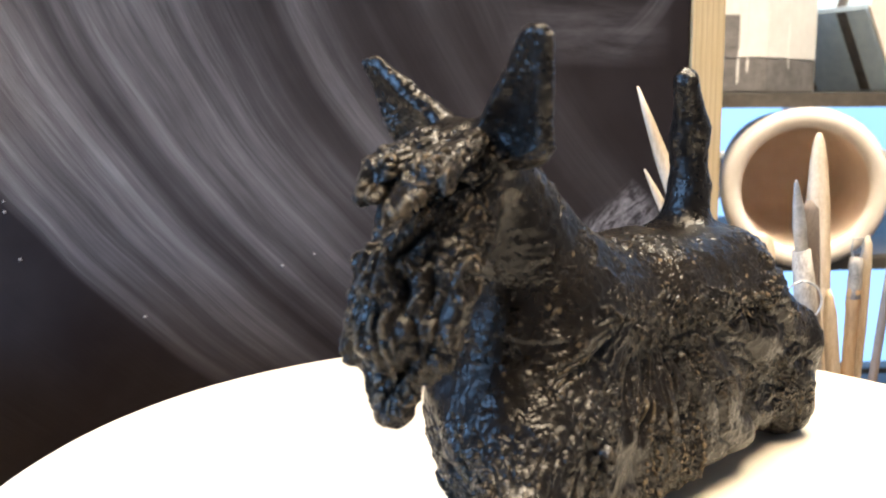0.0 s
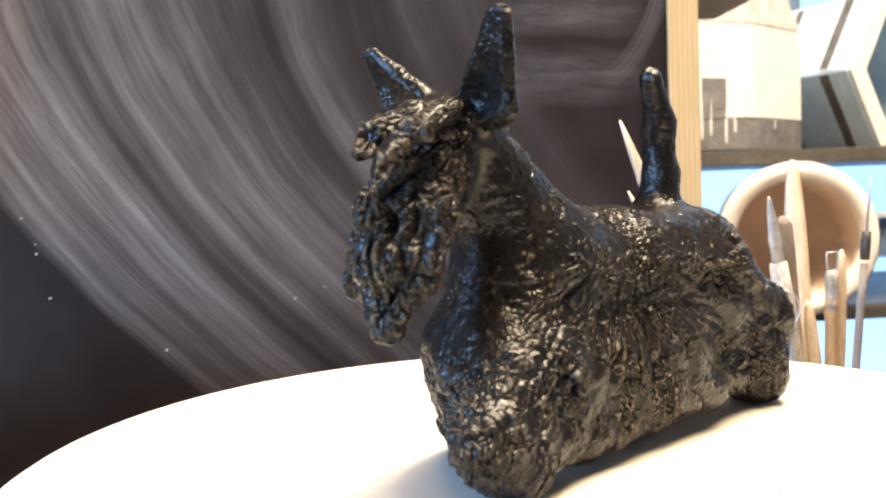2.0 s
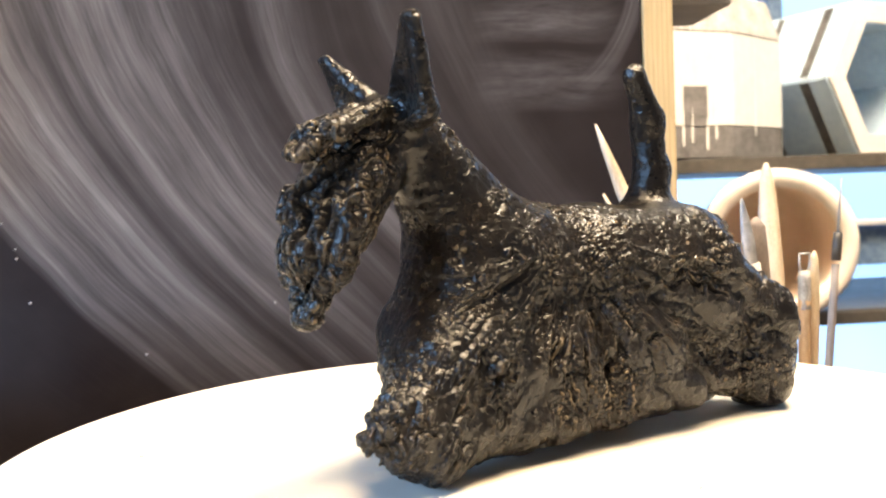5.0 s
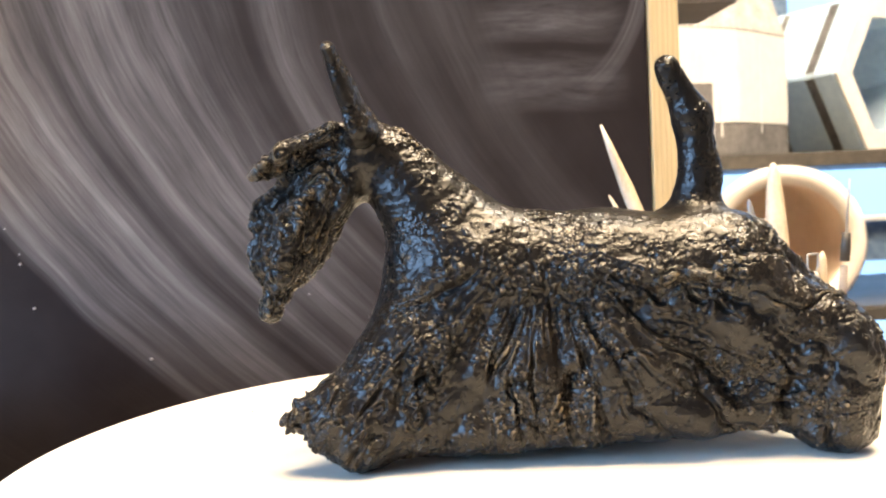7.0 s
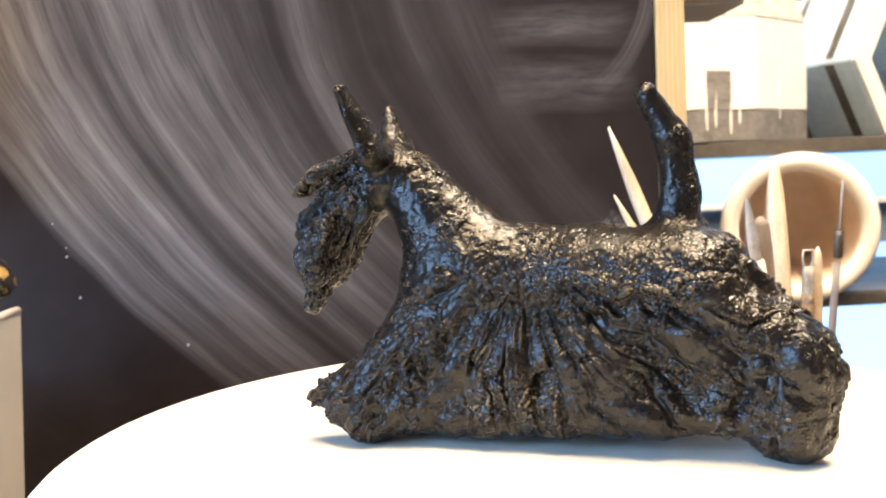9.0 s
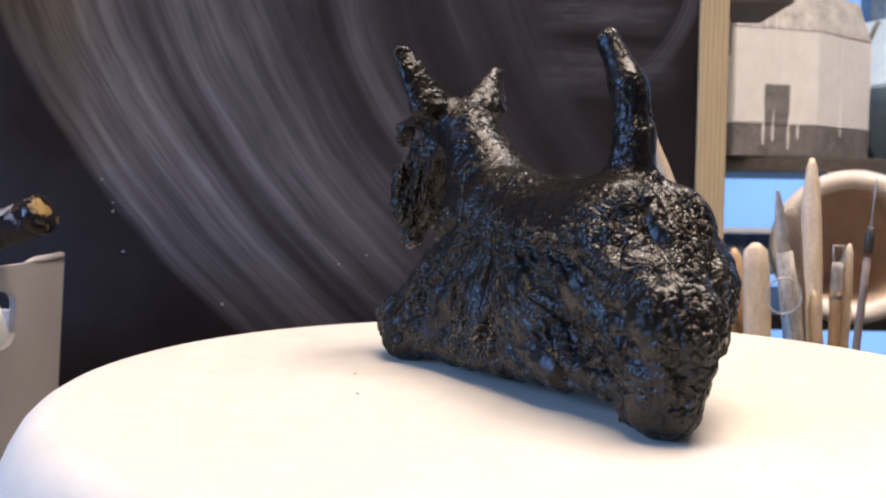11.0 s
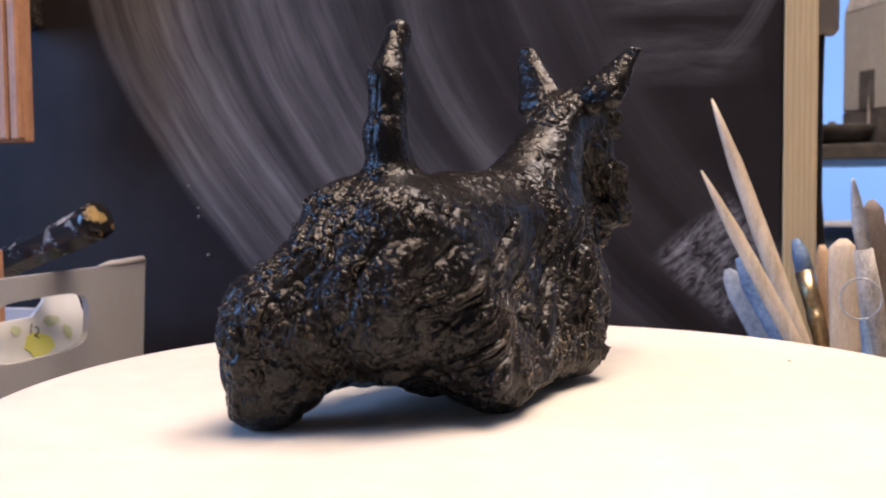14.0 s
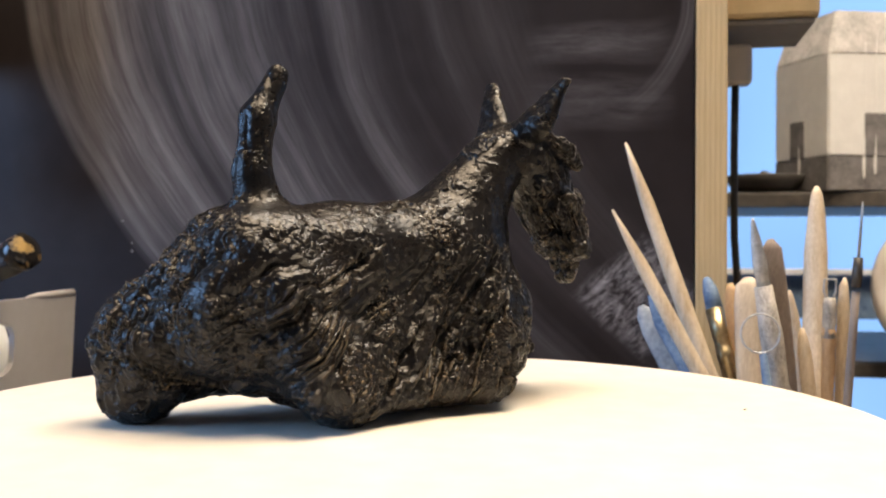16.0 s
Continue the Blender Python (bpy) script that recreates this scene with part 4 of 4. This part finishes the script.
def paper_in_crate():
    p = tagged(empty("printed_card", pose(-0.2635, 0.115, BENCH_Z + 0.003)), "white printed card with lemons leaning in the crate", "card")

    def lean_back(bm):
        for v in bm.verts:
            v.co.x += -0.010 * (0.172 - v.co.z) / 0.172 - max(0.0, v.co.z - 0.120) * 0.4
        return bm

    sheet = box(-0.002, 0, -0.070, 0.058, 0, 0.1475, 0)
    for co, no in (((0, 0, 0.120), (0, 0, 1)), ((0, 0.016, 0), (0, 1, 0)), ((0, 0.028, 0), (0, 1, 0)), ((0, 0.040, 0), (0, 1, 0))):
        bmesh.ops.bisect_plane(sheet, geom=sheet.verts[:] + sheet.edges[:] + sheet.faces[:], plane_co=co, plane_no=no)
    for v in sheet.verts:
        if v.co.z > 0.14:
            v.co.z += 0.020 * min(1, max(0, (v.co.y - 0.016) / 0.024)) ** 1.6
    page = part("sheet", lean_back(sheet), PAPER, p)
    for dy, dz, ry, rz, mat in ((0.014, 0.1330, 0.0110, 0.0065, LEMON), (0.029, 0.1440, 0.0066, 0.0028, LEAF_PRINT), (0.0, 0.1425, 0.0036, 0.0026, LEAF_PRINT), (0.039, 0.1365, 0.0036, 0.0040, LEAF_PRINT)):
        bm, n = bmesh.new(), 14
        ring = [bm.verts.new((0.0006, dy + ry * (1 + 0.12 * math.sin(3 * k)) * math.cos(2 * math.pi * k / n), dz + rz * (1 + 0.14 * math.cos(5 * k)) * math.sin(2 * math.pi * k / n))) for k in range(n)]
        face = bm.faces.new(ring)
        for v in bmesh.ops.extrude_face_region(bm, geom=[face])["geom"]:
            if isinstance(v, bmesh.types.BMVert):
                v.co.x -= 0.0004
        part("lemon_print", lean_back(bm), mat, page, "flat yellow-green print")
    curve = bpy.data.curves.new("number", "FONT")
    curve.body, curve.size, curve.align_x, curve.align_y = "12", 0.0085, "CENTER", "CENTER"
    letters = bpy.data.objects.new("number", curve)
    bpy.context.scene.collection.objects.link(letters)
    bpy.context.view_layer.update()
    me = bpy.data.meshes.new_from_object(letters.evaluated_get(bpy.context.evaluated_depsgraph_get()))
    bpy.data.objects.remove(letters)
    bm = bmesh.new()
    bm.from_mesh(me)
    turn = math.radians(-32)
    for v in bm.verts:
        u, w = v.co.x, v.co.y
        v.co = Vector((0.0009, 0.0125 + u * math.cos(turn) - w * math.sin(turn), 0.1405 + u * math.sin(turn) + w * math.cos(turn)))
    part("number_print", lean_back(bm), CABLE, page, "small black printed number")
    return p


paper_in_crate()


def black_bottle():
    b = tagged(empty("lacquered_handle", pose(-0.330, 0.045, BENCH_Z + 0.1635)), "chipped black lacquered handle resting across the crate", "handle")
    a, e = Vector((-0.045, 0.103, -0.0125)), Vector((0.094, 0.082, 0.0365))
    part("shaft", rod(a, e, [(0, 0.004), (0.2, 0.0062), (0.45, 0.0080), (0.8, 0.0092), (0.97, 0.0096), (1, 0.0095)], 6, 1.0, 0.03), LACQUER, b)
    d = (e - a).normalized()
    part("worn_end", rod(e, e + d * 0.0085, [(0, 0.0096), (0.25, 0.0100), (0.7, 0.0097), (0.95, 0.0084), (1, 0.005)], 18, 1.0, 0.16), WORN_OCHRE, b, "flaking black and ochre worn end", True)
    return b


black_bottle()


def wooden_lath():
    w = tagged(empty("wooden_lath", pose(-0.284, 0.074, BENCH_Z + 0.0032)), "thin reddish wooden lath standing in the crate", "lath")
    part("strip", box(-0.0022, 0.0022, -0.044, 0.044, 0, 0.037 - BENCH_Z - 0.0032, 0.0008, 1), RIBBED_WOOD, w)
    return w


wooden_lath()


# ---- ribbed wooden panel on the board ----
def ribbed_panel():
    p = tagged(empty("ribbed_panel", pose(-0.327, 0.2555, 0.098)), "reddish ribbed wooden box hung on the chalkboard", "panel")
    part("back", box(-0.0505, 0, -0.060, -0.052, 0, 0.20, 0.001), RIBBED_WOOD, p)
    part("spacer", box(-0.045, -0.030, -0.0515, 0, 0.08, 0.19, 0.001), BLACK_GLOSS, p, "dark batten behind the panel")
    for i in range(6):
        x = 0.0 - i * 0.0084
        part("rib", box(x - 0.0072, x, -0.0655, -0.0595, 0.001, 0.199, 0.0014, 1), RIBBED_WOOD, p)
    return p


ribbed_panel()

# chalk specks on the board
for sx, sz, r in ((-0.246, 0.051, 0.0009), (-0.240, 0.026, 0.0010), (-0.178, -0.006, 0.0010), (-0.253, 0.071, 0.0007), (-0.105, 0.020, 0.0008), (-0.088, 0.026, 0.0006), (-0.246, 0.0565, 0.0006)):
    tagged(mesh_ob("chalk_speck", rod((sx, 0.2562, sz), (sx + r, 0.2554, sz + r * 0.5), [(0, r * 0.85), (1, r * 0.6)], 7), SPECK), "tiny white chalk speck on the board", "speck", group="chalk specks")


# ---- shelf with moulds and a pot ----
def shelf(name, z, front):
    s = tagged(empty(name), "dark metal shelf carrying plaster moulds", "shelf")
    plate = part("shelf_board", box(0.14, 1.10, front, 1.16, z - 0.016, z, 0.0015), DARK_METAL, s)
    part("front_lip", box(0.14, 1.10, front - 0.006, front - 0.0005, z - 0.017, z - 0.002, 0.001), LIP, plate, "scuffed dark front edge")
    for x in (0.16, 1.06):
        part("bracket", box(x, x + 0.02, 1.10, 1.13, z - 0.11, z - 0.0165, 0.001), DARK_METAL, s)
    return s


shelf("upper_shelf", 0.115, 0.78)
shelf("lower_shelf", -0.070, 0.78)
shelf("floor_shelf", -0.330, 0.78)
rack = tagged(empty("shelf_rack"), "dark metal rack posts of the shelving", "rack")
for x in (0.145, 1.105):
    for y in (0.80, 1.135):
        part("post", box(x - 0.0035, x + 0.0145, y, y + 0.018, FLOOR_Z, 0.75, 0.001), DARK_METAL, rack)


MOULD = ((0.2385, 0.850), (0.281, 0.765), (0.390, 0.800), (0.4843, 0.875), (0.450, 0.985), (0.360, 1.020), (0.270, 0.960))


def plaster_mould():
    cx, cy = 0.36, 0.89
    m = tagged(empty("plaster_mould", pose(cx, cy, 0.1155)), "white many-sided plaster mould with grey bands", "mould")
    flat = [(x - cx, y - cy) for x, y in MOULD]
    n = len(flat)

    def ring(z0, z1, k0, k1):
        bm = bmesh.new()
        a = [bm.verts.new((x * k0, y * k0, z0)) for x, y in flat]
        b = [bm.verts.new((x * k1, y * k1, z1)) for x, y in flat]
        for i in range(n):
            j = (i + 1) % n
            bm.faces.new((a[i], a[j], b[j], b[i]))
        bm.faces.new(a[::-1])
        bm.faces.new(b)
        bmesh.ops.recalc_face_normals(bm, faces=bm.faces[:])
        bmesh.ops.bevel(bm, geom=bm.edges[:], offset=0.0014, segments=2, affect="EDGES")
        return bm

    part("lower_band", ring(0, 0.038, 1.0, 1.0), DARK_BAND, m, "grey slip-stained lower band")
    white = part("body", ring(0.038, 0.148, 0.998, 0.998), WHITE_MOULD, m)
    part("upper_band", ring(0.148, 0.198, 0.998, 0.86), PATCHY_BAND, m, "patchy grey sloping top")
    rnd = random.Random(3)
    for k, (u0, u1, top) in enumerate(((0.30, 0.56, 0.080), (0.36, 0.66, 0.084), (0.2, 0.2, 0))):
        a, b = Vector((*flat[k], 0)), Vector((*flat[k + 1], 0))
        s = (b - a).normalized()
        out = Vector((s.y, -s.x, 0))
        w = (b - a).length
        rot = Matrix((s, out, Vector((0, 0, 1)))).transposed().to_4x4()
        if top:
            ob = part("slip_patch", box(u0 * w, u1 * w, -0.0004, 0.0006, 0.038, top), DARK_BAND, white, "dark square slip patch")
            ob.matrix_basis = Matrix.Translation(a) @ rot
        for i in range(4 if k == 1 else 1):
            u = rnd.uniform(0.35, 0.85) * w
            z1 = rnd.uniform(0.11, 0.17)
            ob = part("drip", rod((u, 0, rnd.uniform(0.008, 0.03)), (u + 0.001, 0, z1), [(0, 0.0012), (0.1, 0.0018), (0.4, 0.0011), (1, 0.0005)], 6, 0.5, 0.5), WHITE_MOULD, white, "pale run of slip")
            ob.matrix_basis = Matrix.Translation(a) @ rot
    return m


plaster_mould()


def flat_dish():
    d = tagged(empty("flat_dish", pose(0.222, 0.815, 0.1155)), "flat dark dish on the shelf beside the mould", "dish")
    part("bowl", lathe([(0, 0), (0.030, 0), (0.040, 0.010), (0.044, 0.019), (0.043, 0.020), (0.038, 0.012), (0.028, 0.004), (0, 0.003)], 40), DARK_METAL, d, smooth=True)
    part("knob", lathe([(0, 0.003), (0.004, 0.003), (0.003, 0.014), (0.005, 0.020), (0.004, 0.025), (0, 0.026)], 16), DARK_METAL, d, "small dark knob", True)
    return d


flat_dish()


def hex_mould():
    m = tagged(empty("hexagonal_mould", pose(0.640, 0.905, 0.2155, 0, 0, 24)), "blue-grey hexagonal hollow mould lying on the shelf", "mould")
    r = 0.115
    c = [(r * math.cos(i * math.pi / 3), r * math.sin(i * math.pi / 3)) for i in range(6)]
    bm = bmesh.new()
    rows_ = []
    for y, k in ((0.0, 1.0), (0.0, 0.72), (0.20, 0.72), (0.20, 1.0)):
        rows_.append([bm.verts.new((x * k, y, z * k)) for x, z in c])
    rows_.append(rows_[0])
    for a, b in zip(rows_, rows_[1:]):
        for i in range(6):
            j = (i + 1) % 6
            bm.faces.new((a[i], a[j], b[j], b[i]))
    bmesh.ops.recalc_face_normals(bm, faces=bm.faces[:])
    bmesh.ops.bevel(bm, geom=bm.edges[:], offset=0.002, segments=2, affect="EDGES")
    shell = part("shell", bm, HEX_SKIN, m)
    bm = bmesh.new()
    rows_ = [[bm.verts.new((x * k, y, z * k)) for x, z in c] for y, k in ((-0.001, 0.985), (-0.001, 0.735), (-0.004, 0.735), (-0.004, 0.985))]
    rows_.append(rows_[0])
    for a, b in zip(rows_, rows_[1:]):
        for i in range(6):
            j = (i + 1) % 6
            bm.faces.new((a[i], a[j], b[j], b[i]))
    bmesh.ops.recalc_face_normals(bm, faces=bm.faces[:])
    part("rim_face", bm, POT_RIM, m, "pale beige rim face")
    part("back_plate", prism([(x * 0.73, z * 0.73) for x, z in c], 0.15, 0.17), POT_INSIDE, m, "brown inner wall")
    ang = math.pi / 3
    for k, (mat, w) in enumerate(((DARK_BAND, 0.014), (DARK_BAND, 0.010))):
        for i in (2, 3):
            a, b = Vector((c[i][0], 0, c[i][1])), Vector((c[(i + 1) % 6][0], 0, c[(i + 1) % 6][1]))
            n = ((a + b) / 2).normalized()
            y = 0.03 + 0.08 * k
            d = (b - a).normalized()
            bm = bmesh.new()
            q = [a + d * 0.004 + n * 0.0006, b - d * 0.004 + n * 0.0006]
            vs = [bm.verts.new(p + Vector((0, yy, 0))) for p, yy in ((q[0], y), (q[1], y), (q[1], y + w), (q[0], y + w))]
            bm.faces.new(vs)
            bmesh.ops.solidify(bm, geom=bm.faces[:], thickness=0.0005)
            part("stripe", bm, mat, shell, "dark grey slip stripe")
    return m


hex_mould()


def lying_pot():
    m = tagged(empty("clay_pot", pose(0.396, 0.70, 0.0130, -90, 0, -4)), "pale fired clay pot lying open on the shelf", "pot")
    m.matrix_basis = pose(0.397, 0.705, 0.0135, -88, 0, -17)
    part("wall", lathe([(0.0835, 0.0), (0.0850, 0.006), (0.0835, 0.012), (0.0815, 0.016), (0.078, 0.10), (0.072, 0.19), (0, 0.195)], 64), POT_RIM, m, smooth=True)
    part("rim", lathe([(0.0830, 0.0004), (0.0815, -0.003), (0.076, -0.0045), (0.068, -0.0035), (0.0645, 0.001), (0.0640, 0.006)], 64), POT_RIM, m, "thick pale rounded rim", True)
    part("inside", lathe([(0.0640, 0.006), (0.0635, 0.02), (0.063, 0.10), (0.060, 0.17), (0.04, 0.182), (0, 0.184)], 64), POT_INSIDE, m, "brown unglazed inside", True)
    return m


lying_pot()


# ---- block, clip and cable behind the plywood ----
def wooden_block():
    b = tagged(empty("wooden_block"), "beige painted wooden block beside the plywood panel", "block")
    part("body", box(0.1325, 0.190, 0.300, 0.376, 0.1965, 0.275, 0.003), BEIGE_BLOCK, b)
    part("underside", box(0.1330, 0.187, 0.302, 0.374, 0.1925, 0.1960, 0.001), GREY_BLOCK, b, "thin darker grey underside")
    return b


wooden_block()


def clip():
    c = tagged(empty("cable_clip"), "grey plastic cable clip behind the panel", "clip")
    part("body", box(0.1330, 0.1530, 0.322, 0.340, 0.160, 0.186, 0.004, 3), GREY_PLASTIC, c)
    part("cable", tube([(0.1430, 0.330, 0.161), (0.1425, 0.331, 0.12), (0.1430, 0.333, 0.06), (0.146, 0.335, 0.02), (0.150, 0.337, -0.03), (0.153, 0.338, -0.15), (0.153, 0.338, -0.5), (0.153, 0.338, FLOOR_Z)], [0.0024] * 8, 8), CABLE, c, "black hanging cable", True)
    return c


clip()


# ---- ceiling lamp that lights the bench ----
def ceiling_lamp(x, y, sx, sy, label):
    l = tagged(empty("ceiling_lamp", pose(x, y, TOP_Z)), label, "lamp", group="ceiling lamps")
    part("housing", box(-sx, sx, -sy, sy, -0.06, 0, 0.004), WHITE_MOULD, l)
    part("diffuser", box(-sx + 0.02, sx - 0.02, -sy + 0.02, sy - 0.02, -0.066, -0.061, 0.001), LAMP_GLOW, l, "glowing warm diffuser")
    return l


ceiling_lamp(0.18, -0.12, 0.52, 0.32, "long warm ceiling lamp above the bench")
# unseen fixture, added to go with the fill for the shelves
ceiling_lamp(0.46, 0.40, 0.34, 0.17, "short added fill lamp under the ceiling before the shelves")

motions()
